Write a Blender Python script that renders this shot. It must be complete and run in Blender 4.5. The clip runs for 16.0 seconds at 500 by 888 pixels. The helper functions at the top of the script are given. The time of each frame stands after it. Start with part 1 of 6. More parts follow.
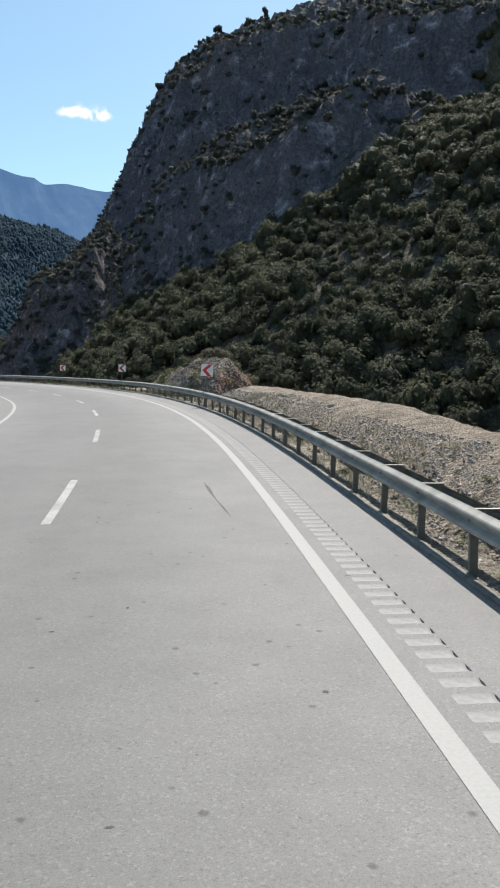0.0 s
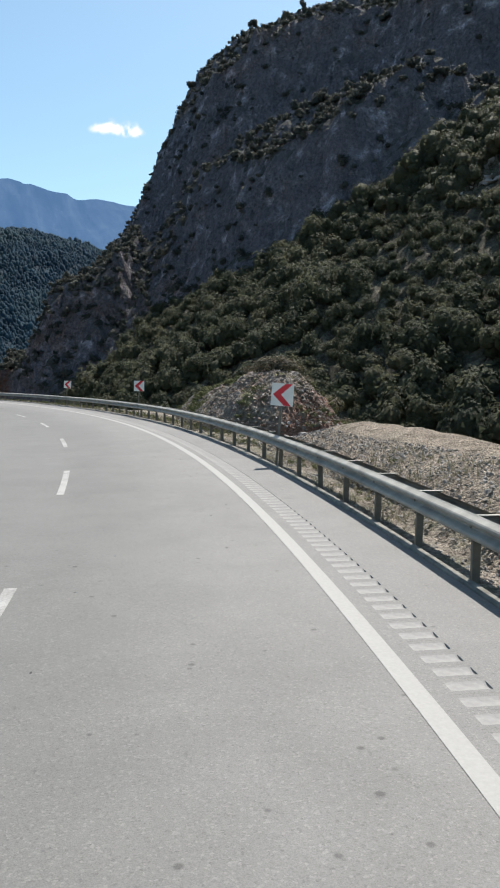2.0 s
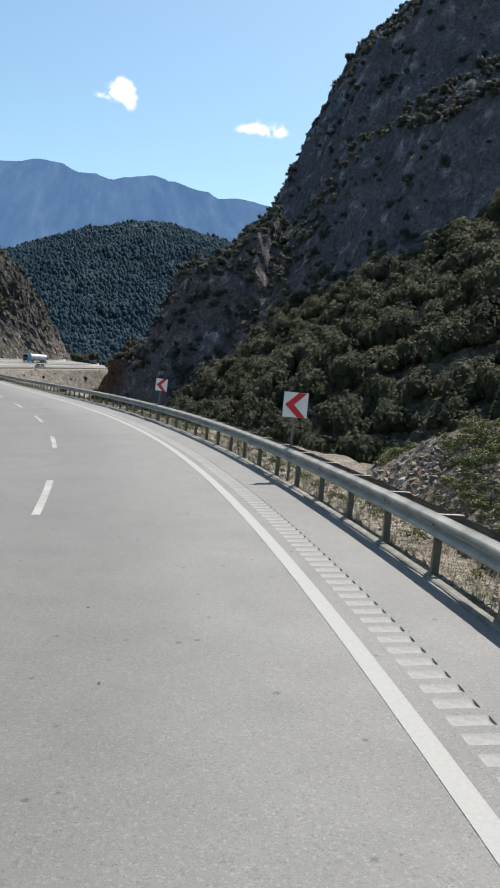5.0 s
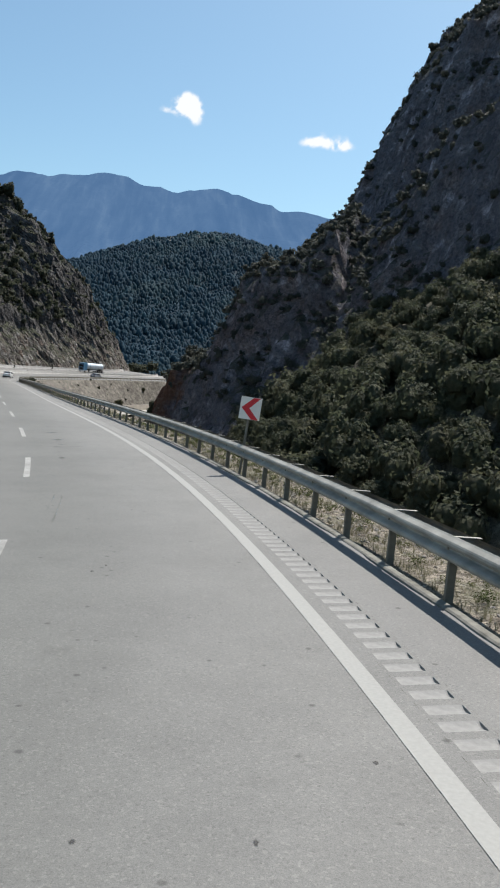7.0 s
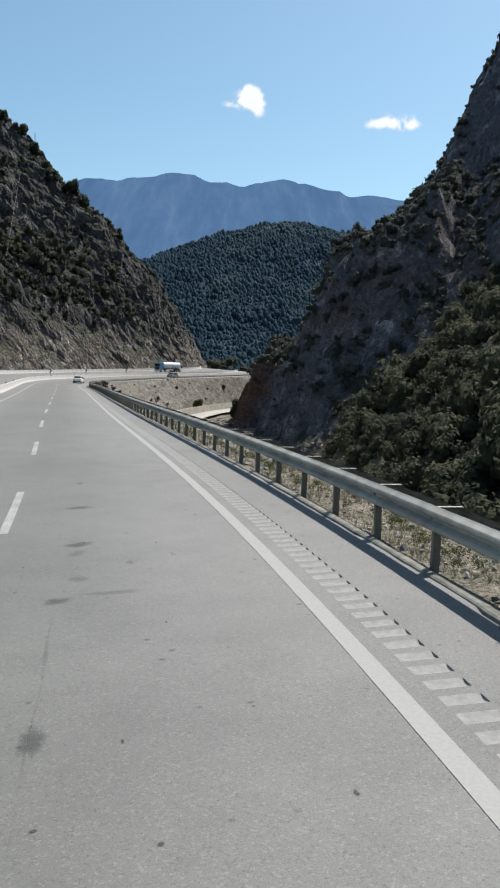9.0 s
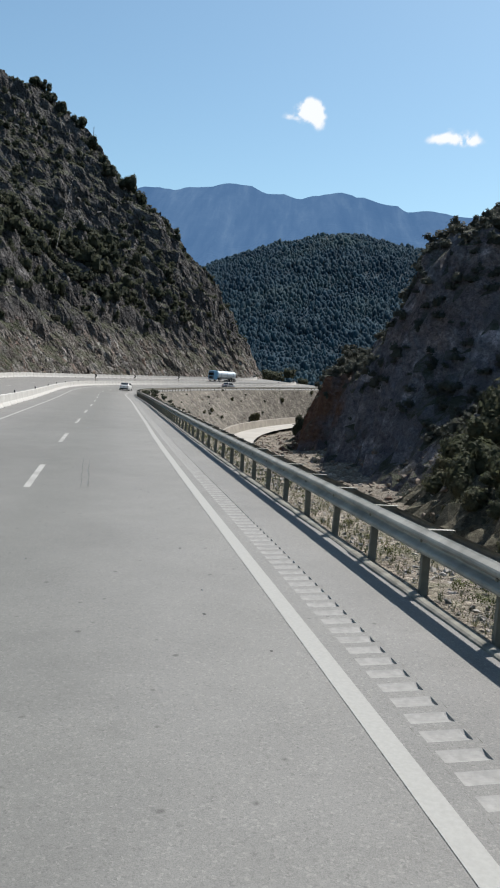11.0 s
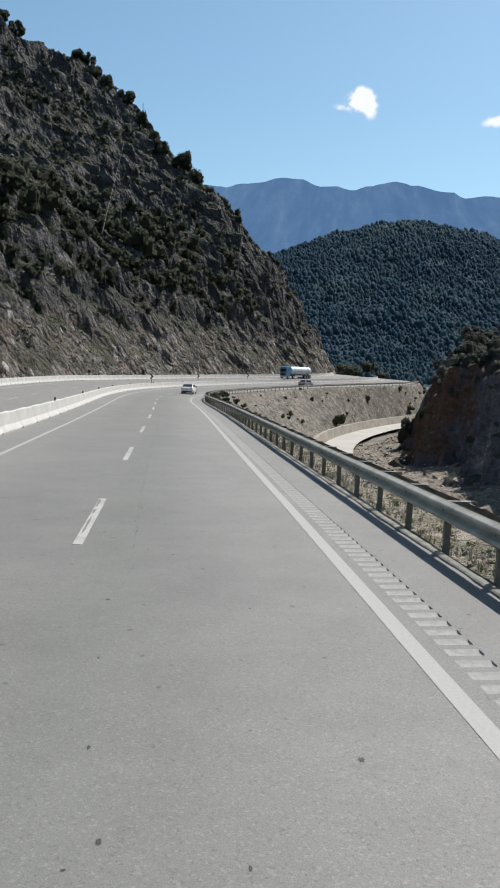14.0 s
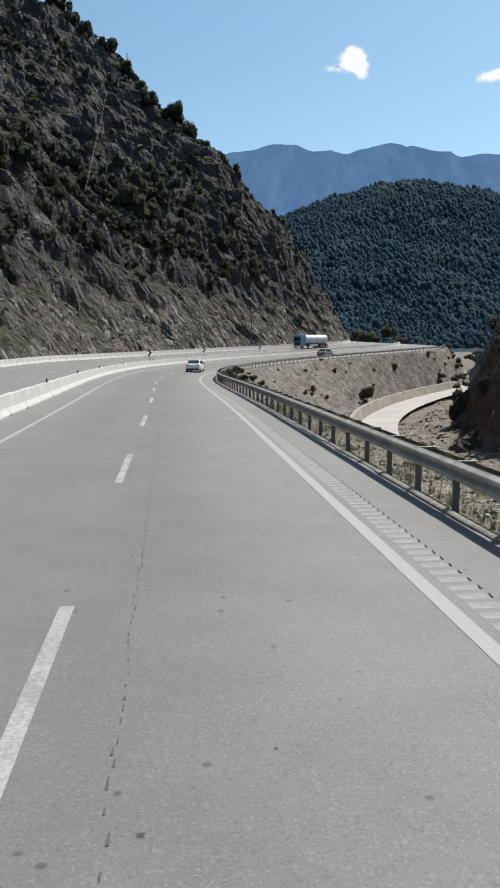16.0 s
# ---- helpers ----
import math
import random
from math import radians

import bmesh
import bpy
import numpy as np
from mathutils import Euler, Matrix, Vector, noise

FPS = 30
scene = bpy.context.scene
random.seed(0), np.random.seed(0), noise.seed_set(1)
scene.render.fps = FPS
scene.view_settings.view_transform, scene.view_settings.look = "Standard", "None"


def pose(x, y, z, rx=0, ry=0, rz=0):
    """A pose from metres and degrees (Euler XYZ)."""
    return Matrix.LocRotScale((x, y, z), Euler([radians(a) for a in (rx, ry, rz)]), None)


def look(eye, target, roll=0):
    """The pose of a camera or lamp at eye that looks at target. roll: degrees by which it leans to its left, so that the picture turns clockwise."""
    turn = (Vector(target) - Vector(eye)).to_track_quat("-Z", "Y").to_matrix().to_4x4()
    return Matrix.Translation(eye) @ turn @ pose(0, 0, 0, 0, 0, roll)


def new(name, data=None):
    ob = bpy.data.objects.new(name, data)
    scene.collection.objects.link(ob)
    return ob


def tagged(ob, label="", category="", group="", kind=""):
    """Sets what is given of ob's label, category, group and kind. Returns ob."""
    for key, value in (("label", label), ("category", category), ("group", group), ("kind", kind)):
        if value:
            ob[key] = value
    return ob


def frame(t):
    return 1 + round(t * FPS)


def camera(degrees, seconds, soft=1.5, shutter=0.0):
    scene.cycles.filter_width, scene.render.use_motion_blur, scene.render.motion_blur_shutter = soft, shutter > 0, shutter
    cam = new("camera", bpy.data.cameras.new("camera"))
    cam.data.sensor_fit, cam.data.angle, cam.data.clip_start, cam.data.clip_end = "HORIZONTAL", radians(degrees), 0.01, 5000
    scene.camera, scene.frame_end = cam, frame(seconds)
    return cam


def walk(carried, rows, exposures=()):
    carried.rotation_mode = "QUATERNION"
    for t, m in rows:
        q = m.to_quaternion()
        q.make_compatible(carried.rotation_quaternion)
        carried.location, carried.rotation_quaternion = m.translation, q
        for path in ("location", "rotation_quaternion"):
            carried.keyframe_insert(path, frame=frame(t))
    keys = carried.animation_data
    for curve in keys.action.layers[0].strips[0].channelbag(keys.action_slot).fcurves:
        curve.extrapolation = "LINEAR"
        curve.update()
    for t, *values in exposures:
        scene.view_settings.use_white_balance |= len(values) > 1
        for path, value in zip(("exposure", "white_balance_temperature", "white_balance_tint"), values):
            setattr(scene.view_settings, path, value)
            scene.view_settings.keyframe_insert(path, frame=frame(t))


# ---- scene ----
cam = camera(34.54, 16.0, soft=2.0)
PATH = [
    (0.0, -1.822, -0.034, 2.502, 84.028, -1.004, -4.972),
    (0.5, -1.881, 4.838, 2.495, 84.143, -0.594, -4.357),
    (1.0, -1.98, 9.698, 2.493, 84.993, -0.96, -4.664),
    (1.5, -2.118, 14.54, 2.499, 84.696, -0.595, -4.363),
    (2.0, -2.369, 19.35, 2.51, 84.936, -0.867, -2.83),
    (2.5, -2.682, 24.116, 2.515, 85.056, -0.669, -2.046),
    (3.0, -3.025, 28.843, 2.51, 84.268, -1.199, -2.967),
    (3.5, -3.529, 33.531, 2.494, 83.553, -2.868, -2.786),
    (4.0, -4.048, 38.19, 2.472, 85.532, -3.721, -1.729),
    (4.5, -4.753, 42.807, 2.438, 84.791, -3.834, 2.784),
    (7.0, -10.292, 65.015, 2.137, 85.291, -5.396, 10.285),
    (7.5, -11.843, 69.483, 2.067, 84.958, -4.203, 11.737),
    (8.0, -13.442, 73.941, 2.001, 85.229, -2.923, 13.78),
    (8.5, -15.171, 78.367, 1.936, 85.345, -2.753, 15.013),
    (9.0, -17.003, 82.772, 1.871, 84.403, -1.874, 15.662),
    (9.5, -19.034, 87.111, 1.801, 85.488, -2.093, 17.039),
    (10.0, -21.1, 91.456, 1.737, 85.435, -3.889, 18.623),
    (12.5, -32.925, 113.149, 1.408, 84.612, -2.731, 20.97),
    (13.0, -35.482, 117.62, 1.336, 85.162, -2.672, 22.817),
    (13.5, -38.059, 122.103, 1.261, 84.67, -3.111, 22.775),
    (14.0, -40.612, 126.615, 1.185, 84.601, -2.207, 23.067),
    (14.5, -43.16, 131.141, 1.109, 84.031, -2.384, 22.994),
    (15.0, -45.718, 135.663, 1.025, 83.225, -1.502, 23.123),
    (15.5, -48.238, 140.208, 0.944, 84.045, -1.167, 22.513),
    (16.0, -50.761, 144.753, 0.865, 82.629, 0.324, 23.052),
]
walk(cam, [(t, pose(x, y, z, rx, ry, rz)) for t, x, y, z, rx, ry, rz in PATH],
     exposures=((0.0, 0.71, 6560, 12), (4.6, 0.72, 6580, 12), (7.0, 0.54, 6520, 11), (16.0, 0.51, 6480, 11)))

# ---- light ----
SUN_AZ, SUN_EL = 23.0, 57.0          # clockwise from +y, above the horizon
world = bpy.data.worlds.new("sky")
scene.world = world
world.use_nodes = True
wn = world.node_tree
sky = wn.nodes.new("ShaderNodeTexSky")
sky.sky_type, sky.sun_disc = "NISHITA", False
sky.sun_elevation, sky.sun_rotation = radians(SUN_EL), radians(SUN_AZ)
sky.altitude, sky.air_density, sky.dust_density, sky.ozone_density = 300, 1.0, 1.3, 0.7
haze = wn.nodes.new("ShaderNodeMix")
haze.data_type, haze.blend_type = "RGBA", "MULTIPLY"
haze.inputs[0].default_value = 1.0
haze.inputs[7].default_value = (0.842, 1.04, 1.018, 1)
wn.links.new(sky.outputs[0], haze.inputs[6])
wn.links.new(haze.outputs[2], wn.nodes["Background"].inputs[0])
wn.nodes["Background"].inputs[1].default_value = 0.095
sun = new("sun", bpy.data.lights.new("sun", "SUN"))
sun.data.energy, sun.data.angle, sun.data.color = 5.0, radians(0.53), (1.0, 0.96, 0.9)
_a, _e = radians(SUN_AZ), radians(SUN_EL)
sun.matrix_world = look((0, 0, 0), (-math.sin(_a) * math.cos(_e), -math.cos(_a) * math.cos(_e), -math.sin(_e)))


# ---- helpers of this scene ----
def part(name, bm, mat, parent=None, label=""):
    me = bpy.data.meshes.new(name)
    bm.to_mesh(me)
    bm.free()
    me.materials.append(mat)
    ob = new(name, me)
    if parent is not None:
        ob.parent = parent
    if label:
        tagged(ob, label)
    return ob


def mesh_np(name, v, f, mat, smooth=False, parent=None):
    """A mesh from arrays: vertices (n, 3), faces (m, k)."""
    v, f = np.asarray(v, np.float32), np.asarray(f, np.int32)
    me = bpy.data.meshes.new(name)
    me.vertices.add(len(v))
    me.vertices.foreach_set("co", v.ravel())
    k = f.shape[1]
    me.loops.add(f.size)
    me.loops.foreach_set("vertex_index", f.ravel())
    me.polygons.add(len(f))
    me.polygons.foreach_set("loop_start", np.arange(0, f.size, k, dtype=np.int32))
    me.polygons.foreach_set("use_smooth", np.full(len(f), smooth))
    me.update(calc_edges=True)
    me.materials.append(mat)
    ob = new(name, me)
    if parent is not None:
        ob.parent = parent
    return ob


def grid_faces(nr, nc):
    i = (np.arange(nr - 1)[:, None] * nc + np.arange(nc - 1)[None, :]).ravel()
    return np.stack([i, i + 1, i + nc + 1, i + nc], 1)


def _hash(ix, iy, seed):
    h = (ix * 374761393 + iy * 668265263 + seed * 982451653) & 0xFFFFFFFF
    h = ((h ^ (h >> 13)) * 1274126177) & 0xFFFFFFFF
    return ((h ^ (h >> 16)) & 0xFFFF) / 32767.5 - 1.0


def vnoise(x, y, seed=0):
    """Smooth value noise, -1 to 1."""
    x, y = np.asarray(x, float), np.asarray(y, float)
    x0, y0 = np.floor(x).astype(np.int64), np.floor(y).astype(np.int64)
    fx, fy = x - x0, y - y0
    fx, fy = fx * fx * (3 - 2 * fx), fy * fy * (3 - 2 * fy)
    a = _hash(x0, y0, seed) * (1 - fx) + _hash(x0 + 1, y0, seed) * fx
    b = _hash(x0, y0 + 1, seed) * (1 - fx) + _hash(x0 + 1, y0 + 1, seed) * fx
    return a * (1 - fy) + b * fy


def fbm(x, y, scale, octaves=4, seed=0, gain=0.5):
    out, amp, f = 0.0, 1.0, 1.0 / scale
    for o in range(octaves):
        out = out + amp * vnoise(x * f, y * f, seed + 17 * o)
        amp, f = amp * gain, f * 2.03
    return out


def ridged(x, y, scale, octaves=4, seed=0):
    out, amp, f = 0.0, 1.0, 1.0 / scale
    for o in range(octaves):
        out = out + amp * (1 - 2 * np.abs(vnoise(x * f, y * f, seed + 31 * o)))
        amp, f = amp * 0.5, f * 2.1
    return out


# ---- the road's course: curvature, grade and crossfall along its right edge line ----
CURVE = [-.0052, -.0027, -.0001, .0024, .005, .00616, .00572, .00586, .00631, .00559, .00335, .00081, -.00058, -.00048,
         .00005, -.00007, -.00014, .00023, .00071, .00028, -.00149, -.00398, -.00627, -.00789, -.00871, -.00883,
         -.00842, -.00769, -.00681, -.00586, -.0035, .012, .02, .02, .02, .02, .02]
GRADE = [-.0067, .0042, -.0135, -.0143, -.0168, -.0152, -.0175, -.0051, .0159, .0255, .0223]
FALL = [-.0053, .0191, .0605, .0614, .0211, .0042, -.03, -.055, -.055, -.055, -.055]
RS = np.arange(-40, 400, 1.0)
_psi = np.cumsum(np.interp(RS, -20 + 12.0 * np.arange(37), CURVE))
_k0 = int(np.argmin(abs(RS)))
R_PSI = _psi - _psi[_k0] + 0.01897
R_X, R_Y = np.cumsum(-np.sin(R_PSI)), np.cumsum(np.cos(R_PSI))
R_Z = np.cumsum(np.interp(RS, -20 + 40.0 * np.arange(11), GRADE))
R_X, R_Y, R_Z = R_X - R_X[_k0], R_Y - R_Y[_k0], R_Z - R_Z[_k0]
R_E = np.interp(RS, -20 + 40.0 * np.arange(11), FALL)


def road(s, u, h=0.0):
    """The place s along the road and u to the left of its right edge line, h above it."""
    s, u = np.asarray(s, float), np.asarray(u, float)
    ps = np.interp(s, RS, R_PSI)
    return np.stack(np.broadcast_arrays(np.interp(s, RS, R_X) - np.cos(ps) * u, np.interp(s, RS, R_Y) - np.sin(ps) * u,
                                        np.interp(s, RS, R_Z) - np.interp(s, RS, R_E) * u + h), -1)


def road_m(s, u, h=0.0, turn=0.0, bank=False):
    """A pose on the road: its y axis along the road, x to the right, level or banked with the surface."""
    x, y, z = road(s, u, h)
    return pose(x, y, z, 0, -math.degrees(math.atan(np.interp(s, RS, R_E))) if bank else 0, math.degrees(np.interp(s, RS, R_PSI)) + turn)


def road_su(x, y):
    """Along and across for any place in the plan."""
    x, y = np.asarray(x, float), np.asarray(y, float)
    shape = x.shape
    x, y = x.ravel(), y.ravel()
    s, u = np.empty(len(x)), np.empty(len(x))
    for a in range(0, len(x), 20000):
        xs, ys = x[a:a + 20000], y[a:a + 20000]
        j = ((xs[:, None] - R_X[::2]) ** 2 + (ys[:, None] - R_Y[::2]) ** 2).argmin(1) * 2
        c, q = np.cos(R_PSI[j]), np.sin(R_PSI[j])
        dx, dy = xs - R_X[j], ys - R_Y[j]
        s[a:a + 20000], u[a:a + 20000] = RS[j] + (-q * dx + c * dy), -(c * dx + q * dy)
    return s.reshape(shape), u.reshape(shape)


def side(x, y, line):
    """Distance from a line in the plan, positive to the right of its course."""
    line = np.asarray(line, float)
    best, out = np.full(np.shape(x), 1e18), np.zeros(np.shape(x))
    for (ax, ay), (bx, by) in zip(line[:-1], line[1:]):
        dx, dy = bx - ax, by - ay
        n = dx * dx + dy * dy
        t = np.clip(((x - ax) * dx + (y - ay) * dy) / n, 0, 1)
        px, py = x - ax - t * dx, y - ay - t * dy
        d2 = px * px + py * py
        cr = -(dx * (y - ay) - dy * (x - ax))
        take = d2 < best
        out = np.where(take, np.sign(cr) * np.sqrt(d2), out)
        best = np.where(take, d2, best)
    return out


# ---- materials ----
def material(name, build):
    m = bpy.data.materials.new(name)
    m.use_nodes = True
    nt = m.node_tree
    bsdf = nt.nodes["Principled BSDF"]
    build(nt, bsdf)
    return m


def node(nt, kind, **ins):
    n = nt.nodes.new(kind)
    for k, v in ins.items():
        n.inputs[k].default_value = v
    return n


def coords(nt, scale=1.0):
    tc = nt.nodes.new("ShaderNodeTexCoord")
    mp = nt.nodes.new("ShaderNodeMapping")
    mp.inputs["Scale"].default_value = (scale, scale, scale) if not isinstance(scale, tuple) else scale
    nt.links.new(tc.outputs["Object"], mp.inputs["Vector"])
    return mp.outputs["Vector"]


def noise_fac(nt, vec, scale, detail=4.0, rough=0.55):
    n = node(nt, "ShaderNodeTexNoise", Scale=scale, Detail=detail, Roughness=rough)
    nt.links.new(vec, n.inputs["Vector"])
    return n.outputs["Fac"]


def ramp(nt, fac, stops):
    r = nt.nodes.new("ShaderNodeValToRGB")
    while len(r.color_ramp.elements) < len(stops):
        r.color_ramp.elements.new(0.5)
    for e, (p, c) in zip(r.color_ramp.elements, stops):
        e.position, e.color = p, (*c, 1) if len(c) == 3 else c
    nt.links.new(fac, r.inputs["Fac"])
    return r.outputs["Color"]


def mix(nt, fac, a, b, mode="MIX"):
    m = nt.nodes.new("ShaderNodeMix")
    m.data_type, m.blend_type = "RGBA", mode
    ins = [m.inputs[0], m.inputs[6], m.inputs[7]]
    for sock, v in zip(ins, (fac, a, b)):
        if isinstance(v, (int, float)):
            sock.default_value = v
        elif isinstance(v, tuple):
            sock.default_value = (*v, 1)
        else:
            nt.links.new(v, sock)
    return m.outputs[2]


def bump(nt, bsdf, fac, strength, distance):
    b = node(nt, "ShaderNodeBump", Strength=strength, Distance=distance)
    nt.links.new(fac, b.inputs["Height"])
    nt.links.new(b.outputs["Normal"], bsdf.inputs["Normal"])
    return b


def plain(name, color, rough=0.6, metal=0.0, var=0.12, scale=6.0, relief=0.0):
    def build(nt, bsdf):
        v = coords(nt)
        f = noise_fac(nt, v, scale)
        lo, hi = tuple(c * (1 - var) for c in color), tuple(min(1, c * (1 + var)) for c in color)
        nt.links.new(ramp(nt, f, [(0.3, lo), (0.7, hi)]), bsdf.inputs["Base Color"])
        bsdf.inputs["Roughness"].default_value, bsdf.inputs["Metallic"].default_value = rough, metal
        bsdf.inputs["Specular IOR Level"].default_value = 0.15 if rough > 0.89 else 0.45
        if relief:
            bump(nt, bsdf, noise_fac(nt, v, scale * 6, 6), 0.4, relief)
    return material(name, build)


def asphalt_build(nt, bsdf):
    geo = nt.nodes.new("ShaderNodeNewGeometry")
    v = geo.outputs["Position"]
    big = noise_fac(nt, v, 0.12, 3)
    mid = noise_fac(nt, v, 1.3, 5)
    fine = noise_fac(nt, v, 95.0, 3, 0.7)
    base = ramp(nt, big, [(0.3, (0.146, 0.143, 0.137)), (0.7, (0.172, 0.169, 0.162))])
    base = mix(nt, 0.35, base, ramp(nt, mid, [(0.3, (0.132, 0.13, 0.124)), (0.72, (0.188, 0.185, 0.177))]))
    # darker across the lanes, palest along the right edge
    at_u = nt.nodes.new("ShaderNodeAttribute")
    at_u.attribute_name = "across"
    wob = node(nt, "ShaderNodeMath")
    wob.operation = "MULTIPLY_ADD"
    nt.links.new(noise_fac(nt, v, 0.05, 2), wob.inputs[0])
    wob.inputs[1].default_value = 0.8
    nt.links.new(at_u.outputs["Fac"], wob.inputs[2])
    lane_u = node(nt, "ShaderNodeMapRange")
    lane_u.inputs["From Min"].default_value, lane_u.inputs["From Max"].default_value = -1.6, 8.4
    nt.links.new(wob.outputs[0], lane_u.inputs["Value"])
    darkening = ramp(nt, lane_u.outputs["Result"], [(0.0, (1.02, 1.02, 1.03)), (0.22, (1.02, 1.02, 1.01)), (0.33, (0.96, 0.965, 0.96)), (0.43, (0.83, 0.84, 0.83)), (0.52, (0.79, 0.805, 0.79)), (0.6, (0.84, 0.85, 0.84)), (0.72, (0.81, 0.82, 0.81)), (0.95, (0.95, 0.95, 0.95))])
    base = mix(nt, 1.0, base, darkening, "MULTIPLY")
    # streaks drawn out by the traffic and pale worn patches
    patch = noise_fac(nt, v, 0.45, 5, 0.6)
    base = mix(nt, 0.5, base, ramp(nt, patch, [(0.36, (0.9, 0.9, 0.9)), (0.5, (1, 1, 1)), (0.66, (1.08, 1.08, 1.07))]), "MULTIPLY")
    chips = node(nt, "ShaderNodeTexVoronoi", Scale=58.0)
    nt.links.new(v, chips.inputs["Vector"])
    cs = nt.nodes.new("ShaderNodeSeparateXYZ")
    nt.links.new(chips.outputs["Color"], cs.inputs[0])
    base = mix(nt, 0.42, base, ramp(nt, cs.outputs["X"], [(0.0, (0.5, 0.5, 0.5)), (0.08, (0.85, 0.85, 0.85)), (0.5, (1, 1, 1)), (0.86, (1.05, 1.05, 1.04)), (0.96, (1.5, 1.5, 1.46))]), "MULTIPLY")
    base = mix(nt, 0.45, base, ramp(nt, fine, [(0.32, (0.5, 0.5, 0.5)), (0.5, (1, 1, 1)), (0.7, (1.35, 1.35, 1.33))]), "MULTIPLY")
    # dark pits and tar specks, a few centimetres wide
    pits = node(nt, "ShaderNodeTexVoronoi", Scale=6.0)
    nt.links.new(v, pits.inputs["Vector"])
    ps = nt.nodes.new("ShaderNodeSeparateXYZ")
    nt.links.new(pits.outputs["Color"], ps.inputs[0])
    dark = nt.nodes.new("ShaderNodeMath")
    dark.operation = "SUBTRACT"
    nt.links.new(ps.outputs["X"], dark.inputs[0])
    nt.links.new(pits.outputs["Distance"], dark.inputs[1])
    base = mix(nt, 0.8, base, ramp(nt, dark.outputs[0], [(0.74, (1, 1, 1)), (0.86, (0.45, 0.45, 0.45))]), "MULTIPLY")
    stain = ramp(nt, noise_fac(nt, v, 0.9, 6, 0.65), [(0.64, (1, 1, 1)), (0.74, (0.74, 0.74, 0.74))])
    base = mix(nt, 0.5, base, stain, "MULTIPLY")
    nt.links.new(base, bsdf.inputs["Base Color"])
    bsdf.inputs["Roughness"].default_value = 0.8
    bsdf.inputs["Specular IOR Level"].default_value = 0.34
    bump(nt, bsdf, fine, 0.5, 0.004)


